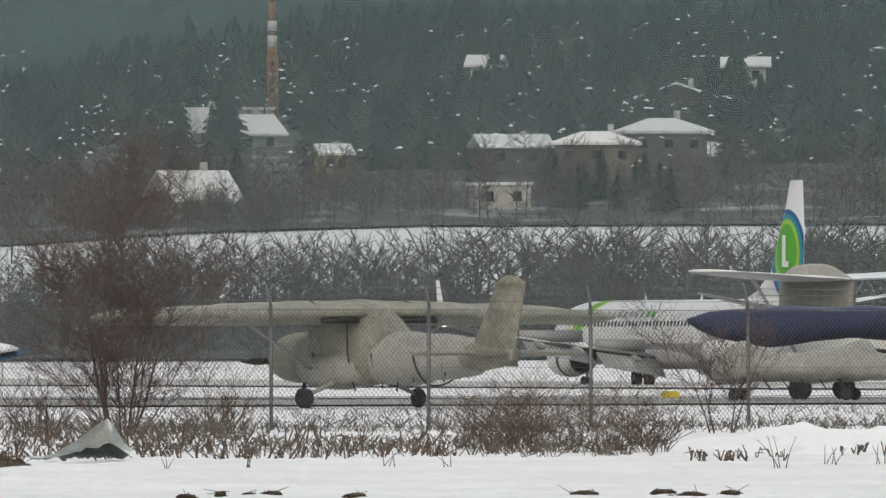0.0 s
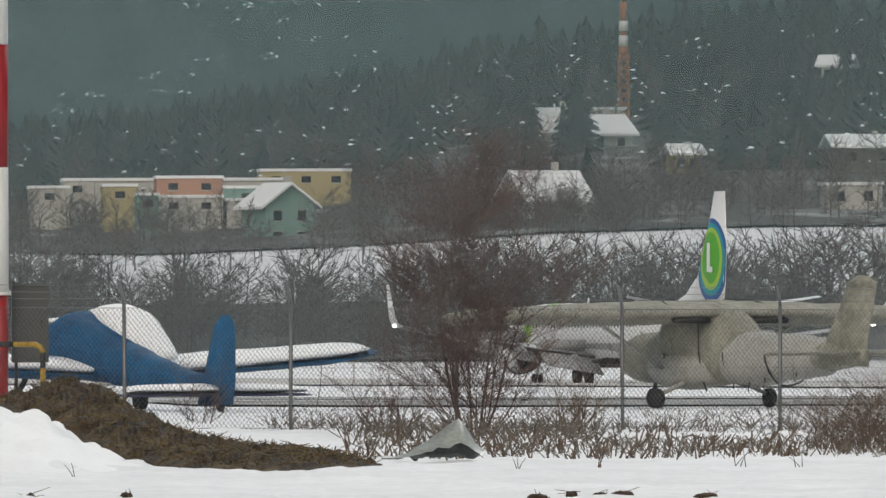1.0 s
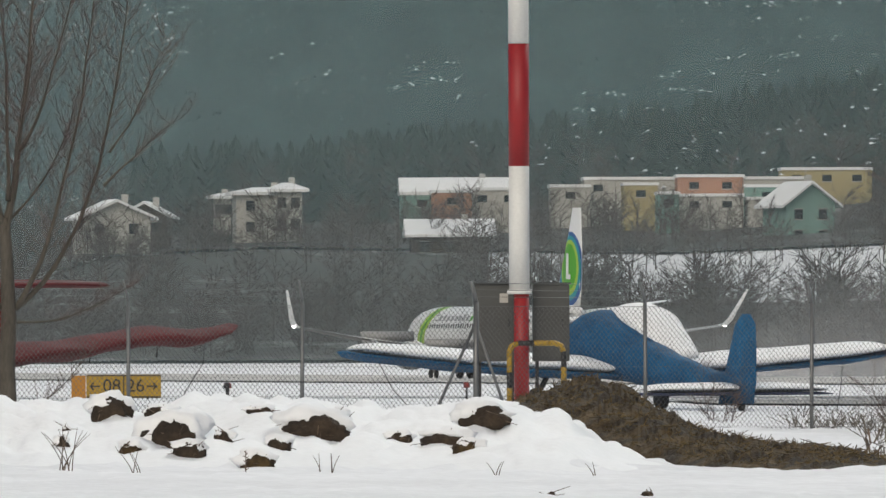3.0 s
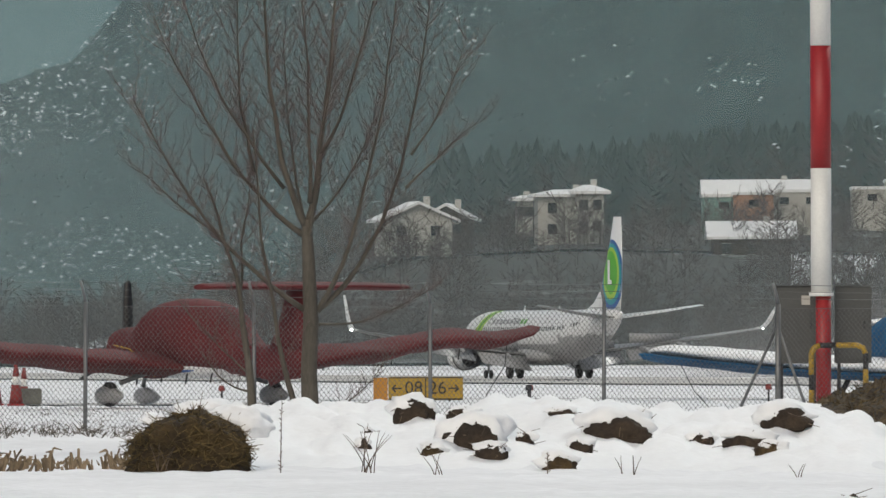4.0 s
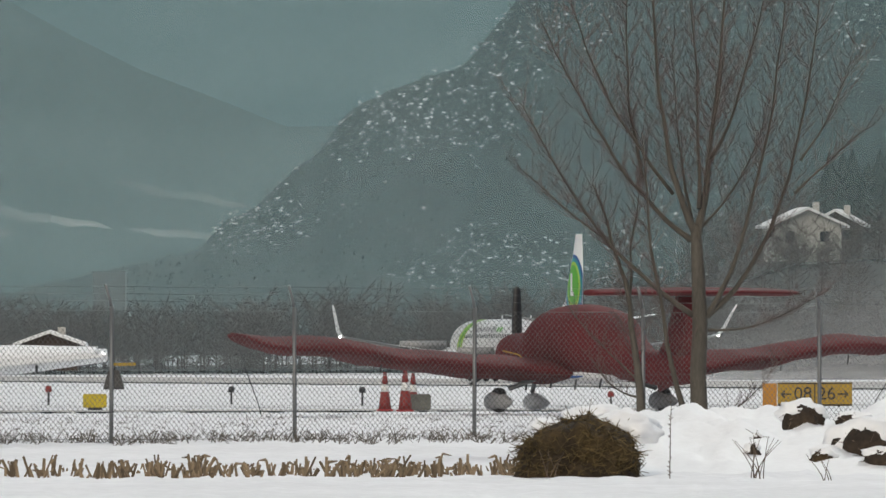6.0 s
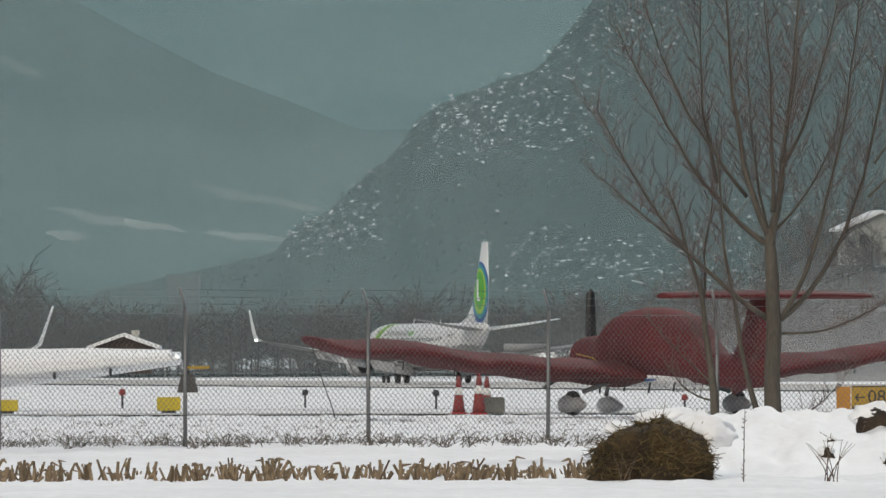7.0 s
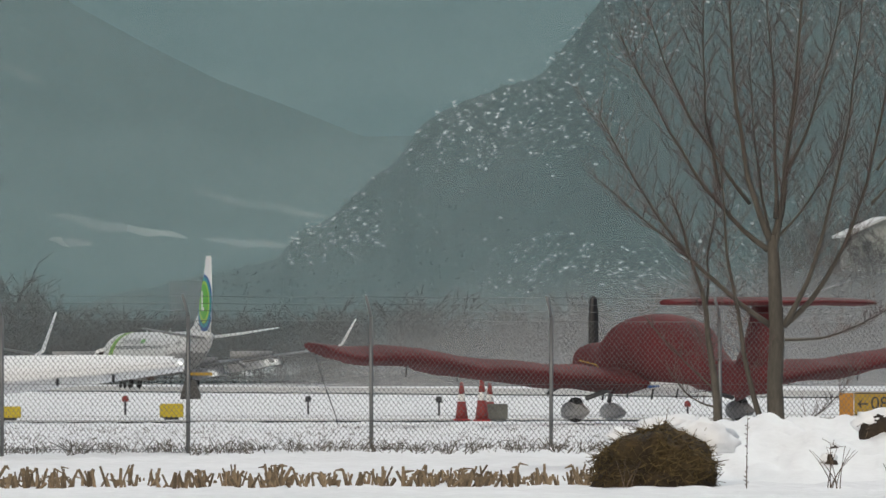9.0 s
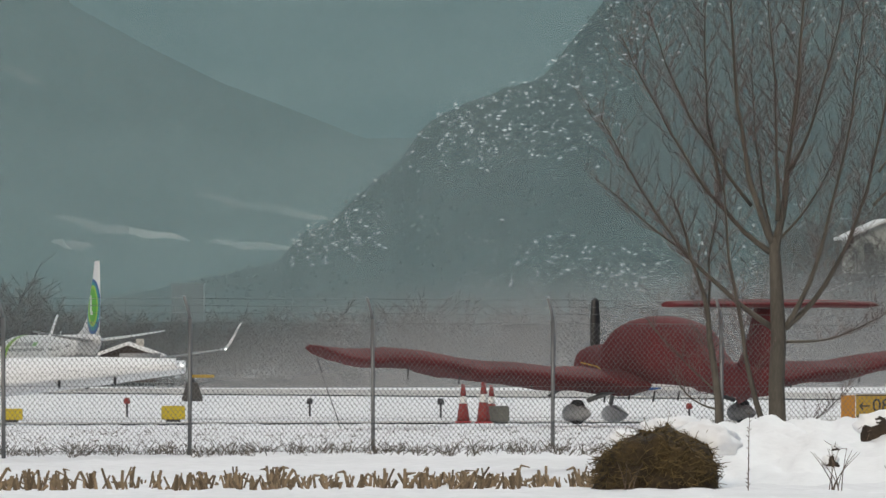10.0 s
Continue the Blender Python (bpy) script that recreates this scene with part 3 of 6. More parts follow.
def fence():
    t = thing("airfield_fence", Matrix.Identity(4), "chain-link airfield fence on steel posts with barbed wire", "fence")
    pm = tube([(0, 0, -0.3), (0, 0, 1.9)], 0.03, sides=10)
    tube([(0, 0, 1.88), (-0.02, -0.03, 2.0), (-0.075, -0.10, 2.2)], [0.024, 0.024, 0.02], pm, sides=8)
    first = part("post", pm, GALV, t)
    spots = [place(u, fence_d(u)) for u in POSTS]
    base = [Vector((p.x, p.y, EYE - 147 * p.y / F)) for p in spots]
    for i, b in enumerate(base):
        ob = first if i == 0 else new("post", first.data)
        ob.parent = t
        ob.matrix_basis = Matrix.Translation(b) @ pose(0, 0, 0, 0, random.uniform(-0.5, 0.5), random.uniform(-8, 8)) @ Matrix.Diagonal((1.35 if POSTS[i] == 1556 else 1, 1.35 if POSTS[i] == 1556 else 1, 1, 1))
    for a, b in zip(base, base[1:]):
        ln = Vector((b - a).xy).length
        dx, up, items, h, pitch = (b - a) / ln, Vector((0, 0, 1)), [], 1.84, 0.085
        n = int((ln + h) / pitch) + 1
        for k in range(n):
            x0 = k * pitch
            for s in (1, -1):
                p0, p1 = (x0 - h, 0.0), (x0, h)
                if p0[0] < 0:
                    p0 = (0.0, h - x0)
                if p1[0] > ln:
                    p1 = (ln, h - (x0 - ln))
                if s < 0:
                    p0, p1 = (ln - p0[0], p0[1]), (ln - p1[0], p1[1])
                if abs(p0[0] - p1[0]) > 0.02:
                    items.append((a + dx * p0[0] + up * p0[1], a + dx * p1[0] + up * p1[1], 0.0033, 0.0033))
        blade_mesh(items, WIRE, "mesh_panel", t)
        for z, r in ((1.84, 0.004), (0.95, 0.0025), (0.05, 0.004)):
            part("tension_wire", tube([a + up * z, b + up * z], r, sides=4), WIRE, t)
        for z, o in ((1.98, -0.02), (2.08, -0.05), (2.18, -0.08)):
            off = Vector((o, o * 1.3, z))
            part("barbed_wire", tube([a + off, (a + b) / 2 + off - up * 0.012, b + off], 0.004, sides=4), WIRE, t)
    c = base[9]
    for sx in (-0.72, 0.55):
        part("brace", tube([c + Vector((sx, 0.03, 0)), c + Vector((0.02 * sx, 0.03, 1.55))], 0.022), GALV, t)


fence()


# ---- striped mast with its cabinets ----
def mast():
    d = 221
    b = place(1634, d)
    s = d / F
    z0 = EYE - 100 * s
    t = thing("striped_mast", pose(b.x, b.y, z0), "tall red and white striped tubular steel mast", "mast")
    part("base_tube", tube([(0.03, 0, -0.4), (0.03, 0, 201 * s)], 13.5 * s, sides=20), RED_PAINT, t, "red painted lower tube")
    part("collar", tube([(0, 0, 196 * s), (0, 0, 204 * s)], 22 * s, sides=20), WHITE_PAINT, t)
    z = 204
    for k, (top, m) in enumerate(((423, WHITE_PAINT), (640, RED_PAINT), (860, WHITE_PAINT))):
        part("band", tube([(0, 0, z * s), (0, 0, top * s - (0 if k == 2 else 0.004))], 18.2 * s, sides=24), m, t, "red painted band" if m is RED_PAINT else "white painted band")
        z = top
    for u0, u1, dy, tag in ((1554, 1630, 0.25, True), (1657, 1722, 0.3, False)):
        w, h = (u1 - u0) * s, 137 * s
        c = thing("switch_cabinet", pose(*spot((u0 + u1) / 2, d + dy + 0.3, -23)), "dark grey sheet-metal switch cabinet on a stand", "cabinet", "cabinets at the mast")
        part("body", box((0, 0, h / 2), (w, 0.4, h), bevel=0.012), CABINET, c, smooth=False)
        part("lid", box((0, 0, h + 0.012), (w + 0.05, 0.46, 0.025), bevel=0.006), CABINET, c, smooth=False)
        part("door", box((0, -0.208, h / 2), (w - 0.08, 0.016, h - 0.1), bevel=0.004), CABINET, c, smooth=False)
        part("handle", box((w * 0.3, -0.225, h * 0.5), (0.025, 0.03, 0.12), bevel=0.006), DARK_METAL, c, smooth=False)
        if tag:
            part("plate", box((w * 0.18, -0.222, h * 0.82), (0.13, 0.008, 0.14)), PLASTER, c, "small pale square plate", smooth=False)
        for sx in (-1, 1):
            part("stand_leg", box((sx * w * 0.38, 0, -0.42), (0.05, 0.05, 0.84)), DARK_METAL, c, smooth=False)
    g = thing("guard_hoop", pose(*spot(1664, d - 0.35, -95)), "yellow and black striped tubular impact guard hoop", "barrier")
    w, h, rr = 96 * s, 104 * s, 0.13
    path = [(-w / 2, 0, -0.25), (-w / 2, 0, h - rr), (-w / 2 + 0.3 * rr, 0, h - 0.3 * rr), (-w / 2 + rr, 0, h), (w / 2 - rr, 0, h), (w / 2 - 0.3 * rr, 0, h - 0.3 * rr), (w / 2, 0, h - rr), (w / 2, 0, -0.25)]
    pts = []
    for a, c in zip(path, path[1:]):
        n = max(1, round((Vector(c) - Vector(a)).length / 0.08))
        pts += [Vector(a).lerp(Vector(c), i / n) for i in range(n)]
    pts.append(Vector(path[-1]))
    for i in range(0, len(pts) - 1, 3):
        seg = pts[i:i + 4]
        part("stripe", tube(seg, 0.042, sides=12), BLACK if (i // 3) % 3 == 2 else YELLOW, g, "black band" if (i // 3) % 3 == 2 else "yellow band")


mast()


# ---- the airliner on its landing roll ----
def ring_x(x, w, zc, h, sides=36):
    return [(x, w * math.cos(2 * math.pi * j / sides), zc + h * math.sin(2 * math.pi * j / sides)) for j in range(sides)]


BODY = [(0, 0.05, 2.75, 0.05), (-0.35, 0.55, 2.8, 0.5), (-1.0, 0.98, 2.9, 0.92), (-2.0, 1.38, 3.1, 1.4), (-3.4, 1.70, 3.3, 1.75), (-5.2, 1.86, 3.37, 1.95), (-7.5, 1.88, 3.4, 2.0), (-12, 1.88, 3.4, 2.0),
        (-20, 1.88, 3.4, 2.0), (-26, 1.88, 3.4, 2.0), (-28.5, 1.82, 3.5, 1.9), (-31.5, 1.55, 3.85, 1.62), (-34.5, 1.1, 4.35, 1.15), (-36.8, 0.65, 4.75, 0.7), (-38.2, 0.28, 4.95, 0.34), (-38.7, 0.12, 5.0, 0.14)]


def airliner():
    t = thing("airliner", Matrix.Identity(4), "white twin-engine passenger jet with green and blue tail emblem rolling out", "airplane")
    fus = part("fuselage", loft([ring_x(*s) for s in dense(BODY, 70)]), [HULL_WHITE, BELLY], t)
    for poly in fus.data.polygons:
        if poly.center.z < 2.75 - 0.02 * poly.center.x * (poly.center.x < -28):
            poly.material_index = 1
    belly = [(-12.5, 0.9, 1.5, 2.1), (-14.5, 1.9, 1.15, 2.4), (-18, 2.05, 1.1, 2.5), (-22, 1.9, 1.15, 2.4), (-25, 0.8, 1.5, 2.1)]
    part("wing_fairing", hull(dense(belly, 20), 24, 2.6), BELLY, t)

    def skin(x, q, lift=0.02):
        """A place on the fuselage's side: angle q up from level, on the port side."""
        k = np.array(BODY)[::-1]
        w, zc, h = (float(np.interp(x, k[:, 0], k[:, i])) for i in (1, 2, 3))
        return Vector((x, (w + lift) * math.cos(q), zc + (h + lift) * math.sin(q)))

    for side in (1, -1):
        for x in np.arange(-6.6, -32.5, -0.56):
            bm = bmesh.new()
            a = [skin(x + dx, radians(qq), 0.012) for dx, qq in ((-0.13, 10.5), (0.13, 10.5), (0.13, 20), (-0.13, 20))]
            bm.faces.new([bm.verts.new((p.x, p.y * side, p.z)) for p in a])
            part("cabin_window", bm, GLASS, fus)
        for x, ww, q0, q1 in ((-5.4, 0.85, -19, 33), (-31.8, 0.75, -15, 33), (-16.2, 0.5, 0, 30), (-17.4, 0.5, 0, 30)):
            bm = bmesh.new()
            for dx0, dx1 in ((-ww / 2, -ww / 2 + 0.05), (ww / 2 - 0.05, ww / 2)):
                for k in range(6):
                    qa, qb = (radians(q0 + (q1 - q0) * m / 6) for m in (k, k + 1))
                    a = [skin(x + dx0, qa, 0.014), skin(x + dx1, qa, 0.014), skin(x + dx1, qb, 0.014), skin(x + dx0, qb, 0.014)]
                    bm.faces.new([bm.verts.new((p.x, p.y * side, p.z)) for p in a])
            part("door_outline", bm, HULL_GREY, fus)
        # lettering on the roof flank stays plain bars
        for k in range(11):
            x0 = -9.4 - 0.92 * k * side if side > 0 else -9.4 - 0.92 * k
            bm = bmesh.new()
            tall = 44 if k in (0, 7) else 40
            a = [skin(x0, radians(27), 0.015), skin(x0 - 0.62, radians(27), 0.015), skin(x0 - 0.62, radians(tall), 0.015), skin(x0, radians(tall), 0.015)]
            bm.faces.new([bm.verts.new((p.x, p.y * side, p.z)) for p in a])
            part("lettering_bar", bm, LOGO_GREEN if k > 8 else HULL_GREY, fus)
        # slanting colour bands behind the cockpit
        for off, m in ((0, LOGO_LIME), (0.55, LOGO_GREEN), (1.1, LOGO_LIME)):
            bm = bmesh.new()
            rows = [[skin(-6.2 - off - dx - 1.7 * math.sin(radians(q)), radians(q), 0.016) for dx in (0, 0.5)] for q in range(-35, 91, 7)]
            rows = [[bm.verts.new((p.x, p.y * side, p.z)) for p in r] for r in rows]
            for a, b in zip(rows, rows[1:]):
                bm.faces.new((a[0], a[1], b[1], b[0]))
            part("colour_band", bm, m, fus)
        # wing with winglet
        st = [(-12.6, 1.2, 1.75, 7.9, 0.95), (-14.2, 3.6, 2.05, 6.2, 0.75), (-15.6, 6.0, 2.35, 4.6, 0.55), (-18.3, 11.5, 3.05, 3.1, 0.34), (-21.3, 16.6, 3.85, 1.75, 0.2)]
        if side < 0:
            st = [(x, -y, z, c, th) for x, y, z, c, th in st]
        w = part("wing", wing(st), WING_GREY, t)
        y = side
        wl = [foil((-21.3, 16.6 * y, 3.87), 1.75, 0.2), foil((-21.75, 17.0 * y, 4.0), 1.5, 0.16, (-0, -0.5 * y, 0.85)), foil((-22.2, 17.3 * y, 4.4), 1.25, 0.13, (0, -1 * y, 0.2)), foil((-24.0, 18.15 * y, 6.6), 0.55, 0.07, (0, -1 * y, 0.2))]
        part("winglet", loft(wl), HULL_WHITE, w, "white upswept winglet")
        part("tip_light", box((-22.4, 17.0 * y, 3.9), (0.22, 0.22, 0.18), bevel=0.05), LAMP, w, "small bright white tip light")
        # landing flaps, drooped
        for y0, y1, x0, x1, z0, z1, c in ((2.1, 5.9, -20.35, -19.9, 1.75, 2.2, 1.9), (6.4, 11.3, -20.0, -21.2, 2.2, 2.9, 1.35)):
            rings = [foil((x0, y0 * y, z0), c, 0.16, (0.5, 0, 0.86)), foil((x1, y1 * y, z1), c * 0.8, 0.13, (0.5, 0, 0.86))]
            rings = [[Vector((p.x, p.y, p.z + 0.62 * (p.x - r[0].x))) for p in r] for r in rings]
            part("flap", loft(rings), HULL_GREY, w)
            part("spoiler", box(((x0 + x1) / 2 + 0.75, (y0 + y1) / 2 * y, (z0 + z1) / 2 + 0.62), (0.09, (y1 - y0) * 0.86, 0.75), bevel=0.02), HULL_GREY, w)
        for yy in (3.5, 7.6, 10.4):
            xx, zz = -18.6 - 0.22 * yy, 1.55 + 0.115 * yy
            part("flap_track_fairing", shifted(hull(dense([(xx + 1.4, 0.03, zz, zz + 0.1), (xx + 0.6, 0.18, zz - 0.2, zz + 0.2), (xx - 0.9, 0.18, zz - 0.35, zz + 0.1), (xx - 2.0, 0.02, zz - 0.3, zz - 0.2)], 12), 12), (0, yy * y, 0)), HULL_GREY, w)
        # engine
        e = thing_part("engine", t)
        prof = [(-11.9, 0.86), (-11.75, 0.95), (-11.9, 1.03), (-12.8, 1.12), (-13.9, 1.10), (-15.2, 0.93), (-15.2, 0.88)]
        part("nacelle", shifted(loft([ring_x(x, r, 1.72, r * 0.95) for x, r in dense(prof, 26)], caps=False), (0, 4.83 * y, 0)), HULL_WHITE, e)
        part("fan", shifted(loft([ring_x(-12.3, 0.85, 1.72, 0.8), ring_x(-12.4, 0.2, 1.72, 0.2), ring_x(-12.0, 0.02, 1.72, 0.02)]), (0, 4.83 * y, 0)), DARK_METAL, e)
        part("exhaust_core", shifted(loft([ring_x(x, r, 1.72, r) for x, r in ((-13.4, 0.86), (-15.0, 0.7), (-15.9, 0.5), (-16.6, 0.1))]), (0, 4.83 * y, 0)), DARK_METAL, e)
        part("reverser_gap", shifted(loft([ring_x(x, r, 1.72, r * 0.95) for x, r in ((-13.55, 1.128), (-13.95, 1.118))], caps=False), (0, 4.83 * y, 0)), DARK_METAL, e)
        part("pylon", loft([[(-12.6, 4.73 * y, 2.7), (-12.6, 4.93 * y, 2.7), (-17, 4.93 * y, 2.2), (-17, 4.73 * y, 2.2)], [(-13.6, 4.73 * y, 2.95), (-13.6, 4.93 * y, 2.95), (-17.6, 4.93 * y, 2.4), (-17.6, 4.73 * y, 2.4)]]), HULL_WHITE, e, smooth=False)
        # tailplane
        tp = [(-33.9, 0.3, 4.75, 4.1, 0.4), (-36.0, 3.6, 5.2, 2.7, 0.26), (-37.7, 6.6, 5.7, 1.3, 0.13)]
        part("tailplane", wing([(x, yy * y, z, c, th) for x, yy, z, c, th in tp]), HULL_GREY if side > 0 else HULL_WHITE, t)
        # main gear
        g = thing_part("main_gear", t)
        part("leg", tube([(-20.2, 2.5 * y, 1.9), (-20.2, 2.8 * y, 0.55)], 0.13), HULL_GREY, g)
        part("gear_door", box((-20.2, 3.05 * y, 1.25), (0.7, 0.05, 1.0), bevel=0.02), HULL_WHITE, g, smooth=False)
        for dy in (-0.42, 0.42):
            wheel = part("wheel", tyre(0.56, 0.38, (-20.2, 2.86 * y + dy, 0.56)), RUBBER, g)
            part("rim", tube([(-20.2, 2.86 * y + dy - 0.2, 0.56), (-20.2, 2.86 * y + dy + 0.2, 0.56)], 0.25, sides=16), HULL_GREY, wheel)
    g = thing_part("nose_gear", t)
    part("leg", tube([(-4.3, 0, 1.7), (-4.2, 0, 0.4)], 0.1), HULL_GREY, g)
    for dy in (-0.22, 0.22):
        part("wheel", tyre(0.34, 0.2, (-4.2, dy, 0.34)), RUBBER, g)
    # fin with its emblem of nested rounds
    fin = [(-32.0, 0, 5.2, 6.4, 0.5), (-33.4, 0, 6.6, 5.3, 0.42), (-35.2, 0, 9.3, 3.7, 0.3), (-36.75, 0, 12.6, 1.9, 0.16)]
    f = part("fin", loft([foil((x, 0, z), c, th, (0, 1, 0)) for x, _, z, c, th in fin]), HULL_WHITE, t)
    part("dorsal_fillet", loft([foil((-28.6, 0, 5.15), 6.5, 0.15, (0, 1, 0)), foil((-31.6, 0, 5.9), 3.6, 0.15, (0, 1, 0)), foil((-33.3, 0, 6.9), 2.0, 0.12, (0, 1, 0))]), HULL_WHITE, t)

    def emblem(name, ca, a, b, m, lift, squash=0.0):
        for side in (1, -1):
            bm = bmesh.new()
            ring = []
            for k in range(40):
                q = 2 * math.pi * k / 40
                x, z = ca[0] + a * math.cos(q), ca[1] + b * math.sin(q)
                lead = np.interp(z, [5.2, 6.6, 9.3, 12.6], [-32.0, -33.4, -35.2, -36.75])
                tail = np.interp(z, [5.2, 6.6, 9.3, 12.6], [-38.4, -38.7, -38.9, -38.65])
                x = min(max(x, tail + 0.02), lead - 0.05)
                frac = (lead - x) / (lead - tail)
                th = np.interp(z, [5.2, 6.6, 9.3, 12.6], [0.5, 0.42, 0.3, 0.16])
                y = 0.5 * th * 2 * math.sqrt(max(frac * (1 - frac), 0)) * (1.35 - 0.75 * frac) + lift
                ring.append((x, y * side, z))
            vs = [bm.verts.new(p) for p in ring]
            c = bm.verts.new((ca[0], side * (max(abs(p[1]) for p in ring) * 1.0 + 0.02 + lift), ca[1]))
            for k in range(40):
                bm.faces.new((vs[k], vs[(k + 1) % 40], c))
            part(name, bm, m, f)

    emblem("emblem_round", (-36.6, 8.1), 2.5, 2.75, LOGO_BLUE, 0.01)
    emblem("emblem_round", (-36.6, 8.15), 2.15, 2.4, LOGO_TEAL, 0.03)
    emblem("emblem_round", (-36.6, 8.2), 1.8, 2.05, LOGO_LIME, 0.05)
    emblem("emblem_round", (-36.6, 8.25), 1.45, 1.7, LOGO_GREEN, 0.07)
    for side in (1, -1):
        for c, s in (((-36.55, 0.37 * side, 8.3), (0.5, 0.02, 1.9)), ((-36.95, 0.37 * side, 7.5), (0.6, 0.02, 0.36))):
            part("emblem_bar", box(c, s), HULL_WHITE, f, "plain white bar", smooth=False)
    part("antenna", loft([foil((-13.5, 0, 5.35), 0.5, 0.06, (0, 1, 0)), foil((-13.8, 0, 5.75), 0.2, 0.04, (0, 1, 0))]), HULL_WHITE, t)
    part("antenna", loft([foil((-22.5, 0, 5.35), 0.5, 0.06, (0, 1, 0)), foil((-22.8, 0, 5.75), 0.2, 0.04, (0, 1, 0))]), HULL_WHITE, t)
    return t


def shifted(bm, v):
    bmesh.ops.translate(bm, verts=bm.verts[:], vec=v)
    return bm


def thing_part(name, parent):
    ob = new(name)
    ob.parent = parent
    return ob


def tyre(r, w, c, axis_z=False):
    """A wheel tyre round the y axis."""
    prof = [(-0.5, 0.6), (-0.5, 0.86), (-0.36, 0.97), (0, 1.0), (0.36, 0.97), (0.5, 0.86), (0.5, 0.6)]
    rings = [[(c[0] + r * k * math.cos(2 * math.pi * j / 20), c[1] + w * o, c[2] + r * k * math.sin(2 * math.pi * j / 20)) for j in range(20)] for o, k in prof]
    return loft(rings)


LAMP = bpy.data.materials.new("tip_lamp")
LAMP.use_nodes = True
LAMP.node_tree.nodes["Principled BSDF"].inputs["Emission Color"].default_value = (1, 0.95, 0.9, 1)
LAMP.node_tree.nodes["Principled BSDF"].inputs["Emission Strength"].default_value = 12
jet = airliner()


# ---- parked aircraft under covers ----
def parked(u, d, e, turn):
    p = spot(u, d, e)
    return pose(p.x, p.y, p.z, 0, 0, 90 + turn)


def snow_cap(rings, parent, label="lying snow"):
    return part("snow_cap", loft(rings), SNOW, parent, label)


def red_plane():
    """Low wing, T-tail; local x is ahead, y to port, z up from the ground."""
    t = thing("covered_airplane", parked(497, 224, -95, 27), "low-wing T-tail light airplane under a dark red canvas cover", "airplane")
    body = [(1.70, 0.30, 0.72, 1.02), (1.64, 0.44, 0.62, 1.18), (1.25, 0.50, 0.57, 1.23), (0.9, 0.52, 0.54, 1.24), (0.66, 0.56, 0.52, 1.29), (0.42, 0.60, 0.5, 1.47), (0.05, 0.62, 0.5, 1.60), (-0.6, 0.63, 0.5, 1.63), (-1.2, 0.60, 0.5, 1.60),
            (-1.7, 0.50, 0.5, 1.42), (-2.2, 0.36, 0.50, 1.14), (-2.7, 0.27, 0.44, 0.95), (-3.4, 0.21, 0.40, 0.90), (-4.2, 0.11, 0.5, 0.86)]
    part("fuselage_cover", hull(dense(body, 60), 32, 2.3, 0.035, 3), RED_COVER, t)
    for y in (1, -1):
        st = [(0.3, 0.4 * y, 0.58, 1.35, 0.46), (0.28, 1.2 * y, 0.64, 1.3, 0.44), (0.25, 2.2 * y, 0.72, 1.22, 0.40), (0.2, 3.3 * y, 0.82, 1.12, 0.38), (0.1, 4.3 * y, 0.98, 1.0, 0.37), (0.0, 5.05 * y, 0.98, 0.92, 0.33), (-0.15, 5.6 * y, 1.08, 0.75, 0.2), (-0.25, 5.86 * y, 1.19, 0.4, 0.07)]
        part("wing_cover", wing(dense(st, 44), 0.05, 5 + y), RED_COVER, t)
        st = [(-3.7, 0.02 * y, 1.80, 0.85, 0.15), (-3.75, 0.9 * y, 1.80, 0.78, 0.14), (-3.85, 1.6 * y, 1.79, 0.66, 0.12), (-3.97, 1.70 * y, 1.79, 0.4, 0.05)]
        part("tailplane_cover", wing(dense(st, 16), 0.012, 9 + y), RED_COVER, t)
        leg = part("gear_leg", tube([(-0.45, 0.55 * y, 0.6), (-0.5, 1.25 * y, 0.36)], [0.05, 0.035]), GALV, t)
        pant = [(0.0, 0.02, 0.14, 0.18), (-0.15, 0.11, 0.05, 0.29), (-0.4, 0.13, 0.03, 0.33), (-0.7, 0.08, 0.07, 0.26), (-0.9, 0.02, 0.14, 0.18)]
        part("wheel_fairing", shifted(hull(dense(pant, 16), 16), (0, 1.4 * y, 0)), HULL_GREY, t, "grey streamlined wheel fairing")
        part("wheel", tyre(0.19, 0.13, (-0.45, 1.4 * y, 0.19)), RUBBER, t)
        for x_, y_, z_ in ((-0.5, 3.4, 0.78), (-0.55, 2.2, 0.7), (-0.8, 4.4, 0.86)):
            part("strap_end", tube([(x_, y_ * y, z_), (x_ - 0.02, y_ * y + 0.03, z_ - 0.16)], 0.012, sides=5), BLACK, t)
        part("tie_down_rope", tube([(-0.1, 5.6 * y, 1.05), (-0.2, 5.5 * y, 0.6), (-0.05, 5.25 * y, 0.15), (-0.1, 5.2 * y, -0.1)], 0.008, sides=5), DARK_METAL, t)
    fin = [foil((-2.9, 0, 0.7), 1.4, 0.2, (0, 1, 0)), foil((-3.3, 0, 1.1), 1.0, 0.17, (0, 1, 0)), foil((-3.55, 0, 1.5), 0.85, 0.15, (0, 1, 0)), foil((-3.7, 0, 1.80), 0.8, 0.12, (0, 1, 0))]
    part("fin_cover", loft(fin), RED_COVER, t)
    part("ventral_cover", hull([(-3.1, 0.05, 0.3, 0.8), (-3.5, 0.12, 0.4, 0.85), (-4.0, 0.10, 0.42, 0.85), (-4.3, 0.05, 0.45, 0.8)], 12), RED_COVER, t)
